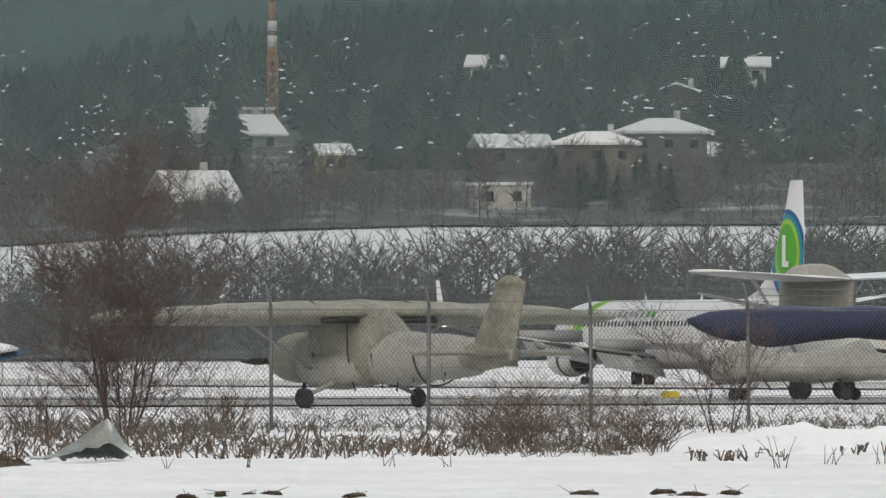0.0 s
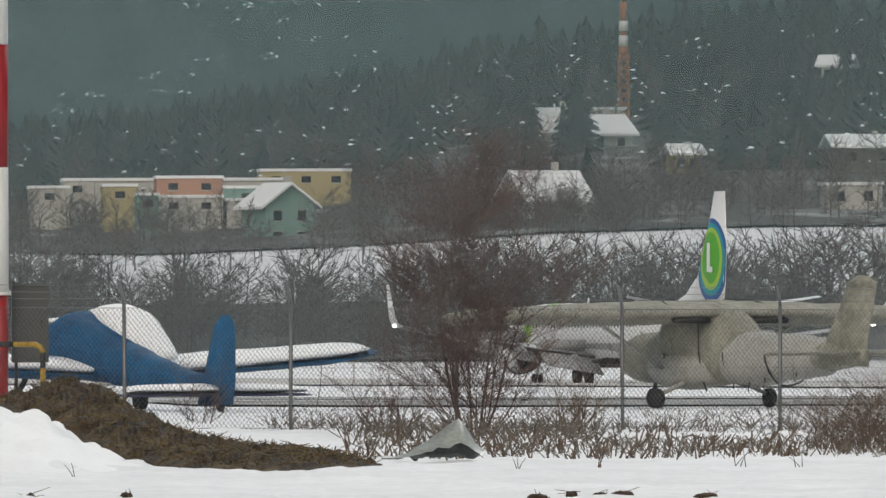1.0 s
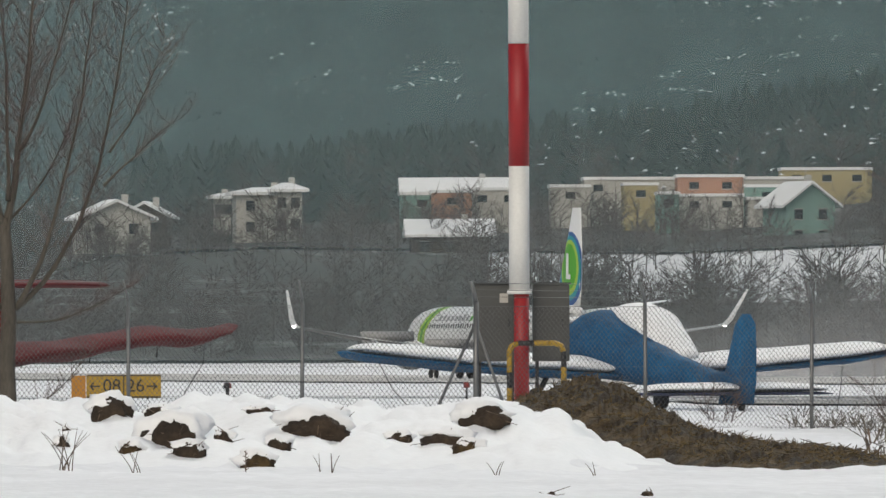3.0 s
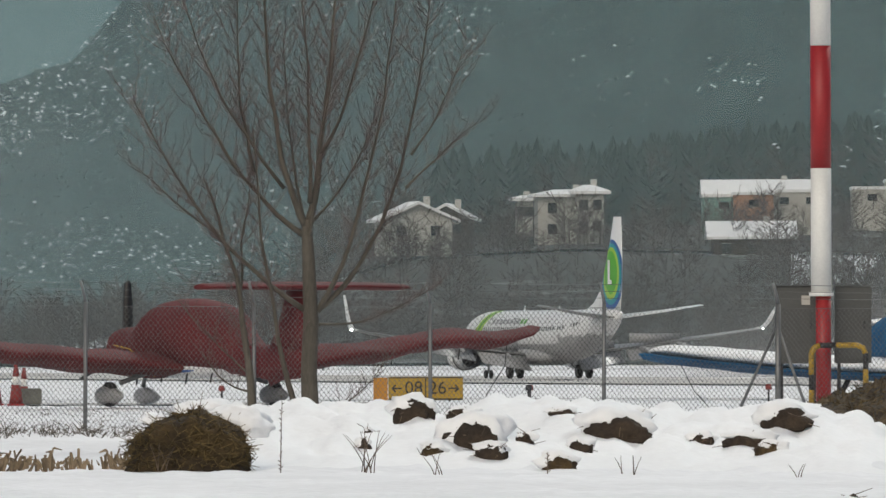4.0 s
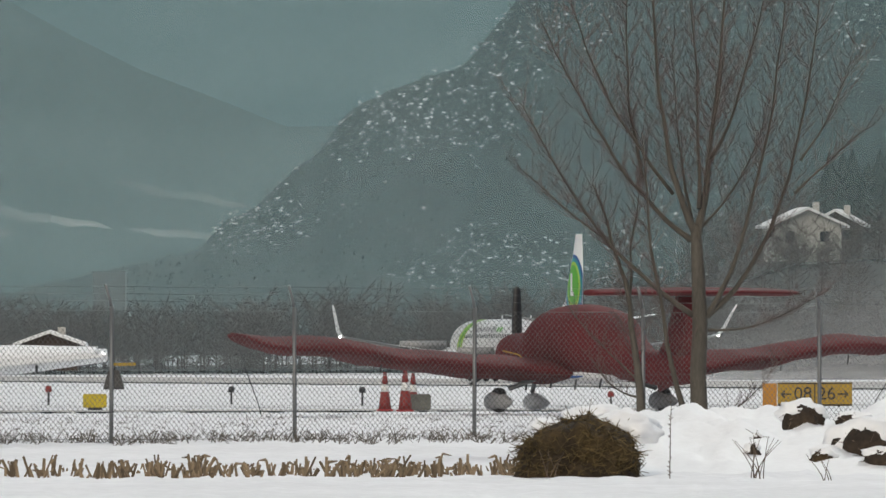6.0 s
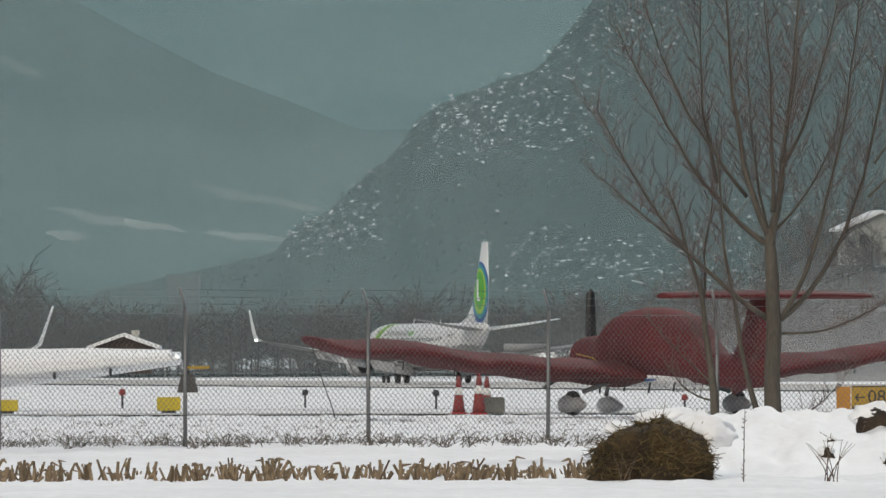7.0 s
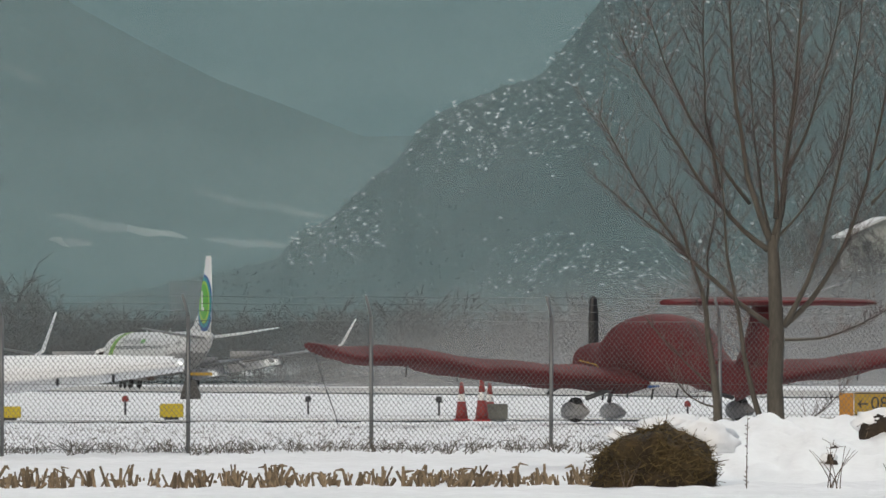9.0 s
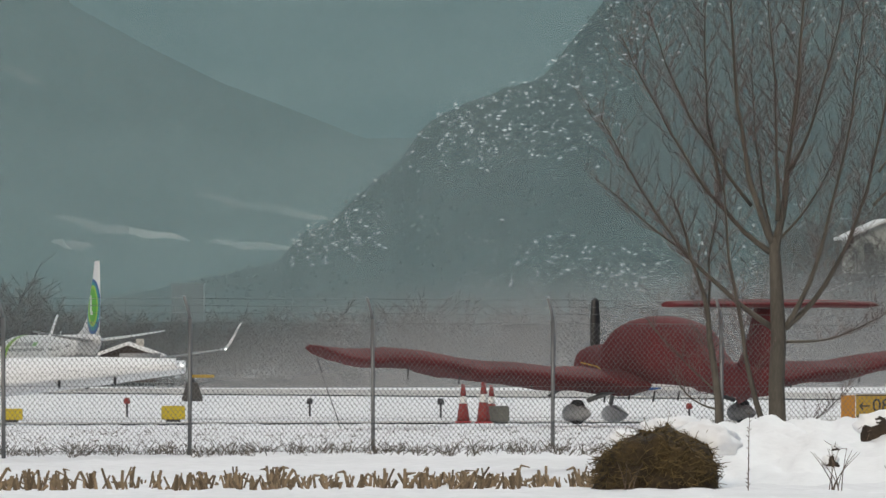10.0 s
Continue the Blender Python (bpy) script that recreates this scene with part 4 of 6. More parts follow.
    part("propeller_blade", loft([[(1.78 + dx, dy * w, z) for dx, dy in ((-0.03, -1), (0.03, -1), (0.03, 1), (-0.03, 1))] for z, w in ((0.98, 0.05), (1.25, 0.075), (1.6, 0.07), (1.88, 0.05), (1.93, 0.02))]), BLACK, t)
    part("propeller_blade", loft([[(1.78 + dx, dy * w + (0.95 - z) * k, z) for dx, dy in ((-0.03, -1), (0.03, -1), (0.03, 1), (-0.03, 1))] for k in (1.5,) for z, w in ((0.95, 0.05), (0.7, 0.07), (0.48, 0.05), (0.42, 0.02))]), BLACK, t)
    part("spinner", loft([ring_x(x, r, 0.95, r, 16) for x, r in ((1.66, 0.15), (1.8, 0.14), (1.95, 0.08), (2.02, 0.01))]), DARK_METAL, t)
    part("nose_leg", tube([(1.1, 0, 0.6), (1.25, 0, 0.3)], 0.035), GALV, t)
    pant = [(1.55, 0.02, 0.12, 0.16), (1.35, 0.1, 0.04, 0.27), (1.1, 0.12, 0.02, 0.29), (0.85, 0.07, 0.06, 0.22), (0.68, 0.02, 0.12, 0.16)]
    part("wheel_fairing", hull(dense(pant, 16), 16), HULL_GREY, t, "grey streamlined wheel fairing")
    part("belly", hull(dense([(0.8, 0.3, 0.45, 0.7), (-0.3, 0.45, 0.42, 0.7), (-1.4, 0.4, 0.44, 0.7), (-2.2, 0.2, 0.52, 0.7)], 14), 16), HULL_WHITE, t, "bare white belly with a blue stripe")
    part("belly_stripe", hull(dense([(-0.3, 0.46, 0.5, 0.62), (-0.9, 0.46, 0.47, 0.62), (-1.3, 0.42, 0.5, 0.6)], 10), 12), LOGO_BLUE, t, "blue painted stripe")
    part("cover_strap", tube([(0.35, 0.95, 0.94), (0.1, 0.8, 0.88), (-0.3, 0.62, 0.62), (-0.35, 0.6, 0.45)], 0.012, sides=5), YELLOW, t, "yellow webbing strap")
    for k in range(4):
        x_ = 0.5 - 0.8 * k
        part("cover_lace", tube([(x_, 0.45 - 0.02 * k, 0.5), (x_ - 0.04, 0.5 - 0.02 * k, 0.34 + 0.03 * (k % 2))], 0.016, sides=5), BLACK, t)


red_plane()


def blue_plane():
    t = thing("covered_airplane", parked(1809, 257, -111, 25.8), "low-wing tailwheel airplane under a blue cover laden with snow", "airplane")
    body = [(1.75, 0.36, 0.70, 1.40), (1.6, 0.50, 0.64, 1.56), (1.3, 0.56, 0.6, 1.58), (0.95, 0.64, 0.58, 1.62), (0.55, 0.74, 0.56, 1.74), (0.1, 0.74, 0.54, 1.72), (-0.5, 0.66, 0.50, 1.52), (-1.3, 0.48, 0.45, 1.18), (-2.6, 0.27, 0.36, 0.88), (-3.6, 0.18, 0.28, 0.70), (-4.6, 0.10, 0.22, 0.62)]
    part("fuselage_cover", hull(dense(body, 60), 32, 2.2, 0.05, 21), BLUE_COVER, t)
    cap = [(-0.15, 0.40, 1.68, 1.80), (-0.5, 0.50, 1.45, 1.86), (-1.0, 0.52, 1.30, 1.76), (-1.5, 0.44, 1.08, 1.52), (-1.95, 0.34, 0.92, 1.22), (-2.35, 0.22, 0.86, 1.0)]
    part("snow_cap", shifted(hull(dense(cap, 26), 20, 2.2, 0.03, 4), (0.55, -0.42, 0.02)), SNOW, t, "thick cap of lying snow")
    part("snow_cap", shifted(hull(dense([(1.7, 0.1, 1.50, 1.54), (1.5, 0.36, 1.50, 1.63), (1.2, 0.4, 1.52, 1.66), (0.95, 0.1, 1.58, 1.64)], 14), 16, 2.2, 0.02, 6), (0, -0.05, 0)), SNOW, t, "lying snow on the cowling")
    for y in (1, -1):
        st = [(0.75, 0.35 * y, 0.62, 1.6, 0.22), (0.72, 1.5 * y, 0.66, 1.55, 0.22), (0.68, 3.0 * y, 0.76, 1.5, 0.2), (0.62, 4.4 * y, 0.88, 1.42, 0.19), (0.5, 5.1 * y, 0.96, 1.2, 0.15), (0.2, 5.42 * y, 1.04, 0.6, 0.06)]
        part("wing_cover", wing(dense(st, 30), 0.025, 31 + y), BLUE_COVER, t)
        sn = [(0.66, 0.4 * y, 0.76, 1.55, 0.36), (0.64, 1.5 * y, 0.80, 1.52, 0.40), (0.6, 3.0 * y, 0.90, 1.46, 0.38), (0.54, 4.4 * y, 1.02, 1.38, 0.32), (0.40, 5.0 * y, 1.08, 1.12, 0.22), (0.2, 5.25 * y, 1.10, 0.6, 0.06)]
        part("snow_cap", wing(dense(sn, 30), 0.025, 41 + y), SNOW, t, "thick layer of lying snow")
        st = [(-3.75, 0.1 * y, 0.30, 0.95, 0.09), (-3.8, 1.0 * y, 0.30, 0.85, 0.08), (-3.9, 1.7 * y, 0.30, 0.7, 0.06), (-4.1, 1.85 * y, 0.3, 0.35, 0.03)]
        part("tailplane_cover", wing(dense(st, 14), 0.01, 51 + y), NAVY_COVER, t)
        sn = [(-3.78, 0.12 * y, 0.40, 0.9, 0.2), (-3.82, 1.0 * y, 0.40, 0.8, 0.19), (-3.92, 1.6 * y, 0.39, 0.62, 0.14), (-4.05, 1.75 * y, 0.36, 0.35, 0.04)]
        part("snow_cap", wing(dense(sn, 14), 0.012, 61 + y), SNOW, t, "layer of lying snow")
        part("gear_leg", tube([(0.6, 1.1 * y, 0.6), (0.75, 1.25 * y, 0.2)], 0.05), DARK_METAL, t)
        part("wheel", tyre(0.2, 0.14, (0.75, 1.25 * y, 0.2)), RUBBER, t)
        part("tie_down_rope", tube([(0.2, 4.6 * y, 0.85), (0.0, 4.45 * y, 0.4), (-0.3, 4.2 * y, 0.0)], 0.008, sides=5), DARK_METAL, t)
    fin = [foil((-3.7, 0, 0.12), 1.25, 0.2, (0, 1, 0)), foil((-3.9, 0, 0.55), 1.15, 0.2, (0, 1, 0)), foil((-4.15, 0, 1.1), 0.9, 0.17, (0, 1, 0)), foil((-4.32, 0, 1.5), 0.7, 0.14, (0, 1, 0)), foil((-4.55, 0, 1.68), 0.3, 0.06, (0, 1, 0))]
    part("fin_cover", loft(fin), BLUE_COVER, t)
    part("tail_wheel", tyre(0.11, 0.07, (-4.5, 0, 0.11)), RUBBER, t)


blue_plane()


def grey_plane():
    t = thing("covered_airplane", parked(2876, 265, -108, 29.3), "high-wing light airplane wrapped in weathered grey covers", "airplane")
    body = [(2.0, 0.35, 0.62, 1.1), (1.7, 0.5, 0.5, 1.3), (0.9, 0.55, 0.45, 1.4), (0.5, 0.58, 0.42, 1.5), (0.2, 0.6, 0.42, 1.82), (-0.5, 0.6, 0.42, 1.86), (-1.2, 0.55, 0.45, 1.75), (-1.9, 0.48, 0.46, 1.36), (-2.8, 0.42, 0.5, 1.28), (-3.8, 0.34, 0.6, 1.2), (-4.8, 0.18, 0.74, 1.1), (-5.3, 0.1, 0.8, 1.05)]
    part("fuselage_cover", hull(dense(body, 56), 30, 2.6, 0.05, 71), GREY_COVER, t)
    part("engine_cover", shifted(hull(dense([(0.75, 0.2, 0.5, 1.0), (0.5, 0.42, 0.38, 1.08), (-0.2, 0.5, 0.33, 1.06), (-0.9, 0.42, 0.4, 1.0), (-1.15, 0.2, 0.5, 0.9)], 22), 20, 2.4, 0.04, 75), (0.1, 0.25, 0)), PALE_COVER, t, "paler quilted cover")
    part("rear_cover", hull(dense([(-1.35, 0.3, 0.5, 1.2), (-1.5, 0.52, 0.42, 1.33), (-2.4, 0.52, 0.44, 1.36), (-3.4, 0.45, 0.52, 1.3), (-4.1, 0.36, 0.62, 1.22), (-4.3, 0.2, 0.7, 1.1)], 34), 26, 2.5, 0.06, 77), PALE_COVER, t, "loose wrinkled rear fuselage cover")
    for x_, r_ in ((-1.62, 0.56), (-2.9, 0.52), (0.15, 0.64)):
        ring = [(x_ + 0.05 * math.sin(3 * q), r_ * math.cos(q), 0.9 + 0.5 * math.sin(q)) for q in np.linspace(-3.0, 0.2, 14)]
        part("tie_strap", tube(ring, 0.018, sides=5), BLACK, t)
    for y in (1, -1):
        st = [(0.55, 0.0, 1.70, 1.75, 0.50), (0.55, 1.2 * y, 1.68, 1.7, 0.50), (0.52, 2.6 * y, 1.66, 1.65, 0.46), (0.4, 4.2 * y, 1.64, 1.4, 0.38), (0.3, 5.2 * y, 1.62, 1.2, 0.28), (0.1, 5.5 * y, 1.62, 0.8, 0.12)]
        part("wing_cover", wing(dense(st, 36), 0.03, 81 + y), GREY_COVER, t)
        part("strut", tube([(0.1, 0.6 * y, 0.65), (0.0, 2.6 * y, 1.8)], 0.035), PALE_COVER, t)
        # a solid black box supplies the darkness of the open gap
        part("flap_gap", box((-1.05, 0.85 * y, 1.58), (0.18, 0.75, 0.1), bevel=0.02), BLACK, t, "dark gap at the flap")
        st = [(-4.35, 0.1 * y, 0.98, 0.95, 0.13), (-4.4, 1.0 * y, 0.98, 0.85, 0.12), (-4.5, 1.6 * y, 0.98, 0.7, 0.09), (-4.6, 1.72 * y, 0.98, 0.4, 0.04)]
        part("tailplane_cover", wing(dense(st, 14), 0.02, 91 + y), GREY_COVER, t)
        part("gear_leg", tube([(-0.5, 0.45 * y, 0.55), (-0.5, 1.15 * y, 0.25)], [0.06, 0.035]), PALE_COVER, t)
        part("wheel", tyre(0.18, 0.13, (-0.5, 1.22 * y, 0.18)), RUBBER, t)
        part("tie_strap", tube([(-0.9, 0.6 * y, 1.6), (-0.95, 0.63 * y, 1.0), (-0.9, 0.5 * y, 0.5), (-0.95, 0.45 * y, 0.3)], 0.016, sides=5), BLACK, t)
        for k in range(5):
            x_ = -1.6 - 0.5 * k
            part("cover_lace", tube([(x_, 0.3 * y, 0.55 + 0.04 * k), (x_ - 0.03, 0.33 * y, 0.36 + 0.05 * k)], 0.014, sides=5), BLACK, t)
        part("wing_strap", tube([(0.3, 0.75 * y, 1.96), (-0.3, 1.0 * y, 1.95), (-1.12, 1.2 * y, 1.72)], 0.014, sides=5), BLACK, t)
    fin = [foil((-3.7, 0, 0.75), 1.75, 0.2, (0, 1, 0)), foil((-4.1, 0, 1.2), 1.3, 0.19, (0, 1, 0)), foil((-4.55, 0, 1.8), 1.05, 0.17, (0, 1, 0)), foil((-4.75, 0, 2.22), 0.95, 0.15, (0, 1, 0)), foil((-4.8, 0, 2.24), 0.9, 0.26, (0, 1, 0)), foil((-5.1, 0, 2.36), 0.35, 0.1, (0, 1, 0))]
    part("fin_cover", loft(dense_rings(fin, 0.02)), GREY_COVER, t)
    part("nose_leg", tube([(1.35, 0, 0.6), (1.45, 0, 0.2)], 0.04), DARK_METAL, t)
    part("wheel", tyre(0.18, 0.13, (1.45, 0, 0.18)), RUBBER, t)
    part("propeller_blade", loft([[(2.1 + dx, dy, 0.85 + w * k) for dx, k in ((-0.03, -1), (0.03, -1), (0.03, 1), (-0.03, 1))] for dy, w in ((-0.9, 0.02), (-0.6, 0.07), (0, 0.04), (0.6, 0.07), (0.9, 0.02))]), BLACK, t)


def dense_rings(rings, sag):
    return [[Vector(p) + sag * noise.noise_vector(Vector(p) * 3) for p in r] for r in rings]


grey_plane()


def right_group():
    """Dark blue covered nose, a white wing above it, and a pale covered airplane."""
    t = thing("covered_airplane", parked(3930, 285, -100, 88), "airplane under a dark navy blue cover", "airplane")
    body = [(4.9, 0.05, 1.55, 1.62), (4.6, 0.25, 1.38, 1.72), (4.0, 0.42, 1.18, 1.82), (3.2, 0.5, 1.08, 1.84), (2.2, 0.52, 1.18, 1.86), (1.0, 0.55, 1.22, 1.88), (-1, 0.55, 1.1, 1.9), (-3, 0.4, 1.1, 1.8)]
    part("fuselage_cover", hull(dense(body, 50), 28, 2.3, 0.05, 101), NAVY_COVER, t)
    part("propeller_blade", hull(dense([(1.9, 0.02, 0.98, 1.0), (1.6, 0.06, 0.93, 1.03), (1.2, 0.08, 0.92, 1.04), (0.9, 0.03, 0.95, 1.0)], 10), 10), DARK_METAL, t)
    for y in (0.5, -0.5):
        part("gear_leg", tube([(0.5, y, 1.2), (0.5, y, 0.25)], 0.05), DARK_METAL, t)
        part("wheel", tyre(0.24, 0.16, (0.5, y, 0.24)), RUBBER, t)
    t = thing("parked_airplane", parked(3700, 292, -98, 60), "white high-wing light airplane dusted with snow", "airplane")
    for y in (1, -1):
        st = [(0.5, 0, 2.42, 1.5, 0.16), (0.5, 2.0 * y, 2.46, 1.5, 0.15), (0.45, 4.0 * y, 2.52, 1.3, 0.12), (0.3, 5.2 * y, 2.56, 1.0, 0.1), (0.1, 5.4 * y, 2.57, 0.6, 0.04)]
        part("wing", wing(dense(st, 20), 0.01, 111), HULL_WHITE, t)
        part("strut", tube([(0, 0.5 * y, 0.9), (0, 2.7 * y, 2.4)], 0.04), HULL_WHITE, t)
        part("wheel", tyre(0.24, 0.16, (-0.3, 1.1 * y, 0.24)), RUBBER, t)
        part("gear_leg", tube([(-0.3, 0.4 * y, 0.9), (-0.3, 1.1 * y, 0.3)], 0.04), HULL_WHITE, t)
    part("fuselage", hull(dense([(2.2, 0.3, 0.8, 1.2), (1.0, 0.45, 0.65, 1.4), (0.3, 0.5, 0.6, 1.7), (-1.2, 0.45, 0.65, 1.7), (-2.4, 0.3, 0.9, 1.5), (-4.6, 0.12, 1.2, 1.45)], 30), 20, 2.4), HULL_WHITE, t)
    part("wing_centre", hull(dense([(0.6, 0.1, 1.6, 2.4), (0.3, 0.3, 1.6, 2.68), (-0.4, 0.32, 1.6, 2.72), (-1.0, 0.1, 1.6, 2.4)], 16), 16, 2.2, 0.03, 9), PALE_COVER, t, "pale cover over the wing joint")
    part("fin", loft([foil((-3.9, 0, 1.4), 1.1, 0.12, (0, 1, 0)), foil((-4.4, 0, 2.55), 0.7, 0.08, (0, 1, 0))]), HULL_WHITE, t)
    t = thing("covered_airplane", parked(3690, 272, -92, 75), "small airplane beneath a loose pale grey tarpaulin", "airplane")
    body = [(1.75, 0.12, 0.34, 0.5), (1.55, 0.4, 0.28, 0.80), (1.2, 0.55, 0.24, 1.06), (0.7, 0.6, 0.26, 0.90), (0.1, 0.62, 0.27, 0.84), (-0.6, 0.6, 0.27, 0.92), (-1.15, 0.5, 0.3, 1.08), (-1.5, 0.4, 0.34, 0.8), (-2.6, 0.15, 0.4, 0.6)]
    part("tarpaulin", hull(dense(body, 44), 26, 2.1, 0.07, 121), PALE_COVER, t)
    for x_ in (1.2, -0.9):
        for y in (0.55, -0.55):
            part("wheel", tyre(0.12, 0.08, (x_, y, 0.06)), RUBBER, t)
            part("gear_leg", tube([(x_, y, 0.06), (x_ * 0.8, y * 0.6, 0.4)], 0.03), DARK_METAL, t)
    for k in range(6):
        part("cover_lace", tube([(1.0 - 0.35 * k, 0.58, 0.34), (0.85 - 0.35 * k, 0.62, 0.14)], 0.016, sides=5), BLACK, t)


right_group()


def white_plane():
    """A low white wing with its tip tied to a weight."""
    t = thing("parked_airplane", parked(-1130, 236, -98, 4), "white low-wing airplane tied down with snow on its wing", "airplane")
    part("fuselage", hull(dense([(2.6, 0.3, 0.7, 1.1), (1.4, 0.5, 0.6, 1.35), (0, 0.55, 0.6, 1.75), (-1.4, 0.45, 0.6, 1.4), (-4.2, 0.15, 0.8, 1.1)], 30), 20), HULL_WHITE, t)
    part("fin", loft([foil((-3.4, 0, 0.9), 1.1, 0.12, (0, 1, 0)), foil((-4.0, 0, 2.0), 0.7, 0.08, (0, 1, 0))]), HULL_WHITE, t)
    for y in (1, -1):
        st = [(0.9, 0.4 * y, 0.50, 1.9, 0.80), (0.85, 3.0 * y, 0.63, 1.7, 0.72), (0.75, 5.5 * y, 0.80, 1.35, 0.52), (0.6, 7.35 * y, 0.95, 0.9, 0.24)]
        w = part("wing", wing(dense(st, 24)), HULL_WHITE, t)
        sn = [(0.84, 0.6 * y, 0.62, 1.75, 0.75), (0.79, 3.0 * y, 0.74, 1.55, 0.68), (0.69, 5.5 * y, 0.89, 1.2, 0.48), (0.54, 7.2 * y, 1.0, 0.8, 0.22)]
        part("snow_cap", wing(dense(sn, 24), 0.012, 3), SNOW, t, "thin layer of lying snow")
        for yy in (4.4, 5.3, 6.2):
            part("hinge", box((-0.75 + 0.09 * (yy - 4), yy * y, 0.62 + 0.06 * (yy - 4)), (0.3, 0.04, 0.14), bevel=0.015), DARK_METAL, w)
        part("gear_leg", tube([(0.1, 1.4 * y, 0.6), (0.1, 1.45 * y, 0.2)], 0.05), GALV, t)
        part("wheel", tyre(0.2, 0.14, (0.1, 1.45 * y, 0.2)), RUBBER, t)
    b = spot(-308, 235, -52)
    w = thing("tie_down_weight", pose(b.x, b.y, b.z), "black tapered ballast weight hung below a wing tip", "weight")
    part("block", loft([[(sx * k, sy * k, z) for sx, sy in ((-1, -1), (1, -1), (1, 1), (-1, 1))] for z, k in ((0, 0.16), (0.02, 0.165), (0.27, 0.10), (0.31, 0.08))]), BLACK, w, smooth=False)
    part("hook", tube([(0, 0, 0.3), (0.02, 0, 0.36), (0, 0, 0.45)], 0.012), DARK_METAL, w)
    part("bar", box((0.14, 0, 0.40), (0.42, 0.04, 0.05), bevel=0.01), YELLOW, w, "yellow bar", smooth=False)
    # a business jet further off, of which one winglet and part of a wing show
    t = thing("parked_jet", parked(-974, 420, -84, 8), "white business jet with upturned winglets", "airplane")
    part("fuselage", hull(dense([(7, 0.1, 1.3, 1.5), (5.5, 0.8, 0.9, 2.3), (2, 0.95, 0.8, 2.7), (-4, 0.9, 0.9, 2.6), (-8, 0.2, 1.8, 2.4)], 30), 24), HULL_WHITE, t)
    for y in (1, -1):
        w = part("wing", wing([(1.5, 0.6 * y, 1.0, 3.2, 0.35), (-1.5, 6.1 * y, 1.7, 1.3, 0.14)]), HULL_WHITE, t)
        part("winglet", loft([foil((-1.5, 6.1 * y, 1.71), 1.3, 0.12), foil((-1.8, 6.35 * y, 1.9), 1.0, 0.1, (0, -0.7 * y, 0.7)), foil((-2.4, 6.7 * y, 3.0), 0.45, 0.05, (0, -1 * y, 0.2))]), HULL_WHITE, w)
        part("engine", shifted(hull(dense([(-3, 0.35, 1.9, 2.7), (-3.6, 0.45, 1.85, 2.75), (-5.4, 0.3, 2.0, 2.6)], 12), 18), (0, 1.5 * y, 0)), HULL_WHITE, t)
        part("wheel", tyre(0.3, 0.2, (-1.0, 1.4 * y, 0.3)), RUBBER, t)
        part("gear_leg", tube([(-1.0, 1.3 * y, 1.0), (-1.0, 1.4 * y, 0.3)], 0.07), GALV, t)
    part("fin", loft([foil((-5.2, 0, 2.4), 2.4, 0.2, (0, 1, 0)), foil((-7.2, 0, 4.2), 1.3, 0.12, (0, 1, 0))]), HULL_WHITE, t)


white_plane()


# ---- airfield furniture ----
def letters(text, size, parent, at, material, name="sign_text"):
    cu = bpy.data.curves.new(name, "FONT")
    cu.body, cu.size, cu.align_x, cu.align_y, cu.extrude = text, size, "CENTER", "CENTER", 0.004
    tmp = bpy.data.objects.new("tmp", cu)
    me = bpy.data.meshes.new_from_object(tmp)
    bpy.data.objects.remove(tmp)
    me.materials.append(material)
    ob = new(name, me)
    ob.parent = parent
    ob.matrix_basis = pose(*at, 90, 0, 0)
    return ob


def runway_sign():
    d = 400
    s = d / F
    p = spot(920, d, -89)
    t = thing("taxiway_sign", pose(*p, 0, 0, -1), "yellow lit guidance sign with black runway directions", "sign")
    w, h = 158 * s, 41 * s
    part("panel", box((13 * s, 0, h / 2 + 0.06), (w - 26 * s, 0.2, h), bevel=0.015), YELLOW, t, smooth=False)
    part("end_panel", box((-w / 2 + 12 * s, 0, h / 2 + 0.04), (25 * s, 0.22, h), bevel=0.015), ORANGE, t, "orange-yellow blank end panel", smooth=False)
    bm = box((13 * s, -0.103, h + 0.035), (w - 28 * s, 0.012, 0.03))
    box((13 * s, -0.103, 0.085), (w - 28 * s, 0.012, 0.03), bm)
    box((13 * s, -0.103, h / 2 + 0.06), (0.03, 0.012, h - 0.05), bm)
    part("border", bm, BLACK, t, smooth=False)
    letters("08", 25 * s * 1.3, t, (-8 * s, -0.106, h / 2 + 0.06), BLACK)
    letters("26", 25 * s * 1.3, t, (34 * s, -0.106, h / 2 + 0.06), BLACK)
    for sx, x in ((-1, -37 * s), (1, 62 * s)):
        bm = box((x, -0.105, h / 2 + 0.06), (17 * s, 0.01, 2.6 * s))
        for k in (1, -1):
            own = box((0, 0, 0), (9 * s, 0.01, 2.6 * s))
            bmesh.ops.transform(own, matrix=Matrix.Translation((x + sx * 6 * s, -0.105 - 0.003 * (k + 2), h / 2 + 0.06 + k * 3 * s)) @ pose(0, 0, 0, 0, 45 * k * sx, 0), verts=own.verts[:])
            me = bpy.data.meshes.new("tmp")
            own.to_mesh(me)
            own.free()
            bm.from_mesh(me)
            bpy.data.meshes.remove(me)
        part("arrow", bm, BLACK, t, smooth=False)
    for x in (-0.35, 0, 0.35):
        part("foot", box((x * w, 0, -0.05), (0.06, 0.06, 0.24)), DARK_METAL, t, smooth=False)


ORANGE = mat("orange_yellow_paint", (0.50, 0.225, 0.02), 0.5, 0.2, 3, 40, 0.05)
runway_sign()


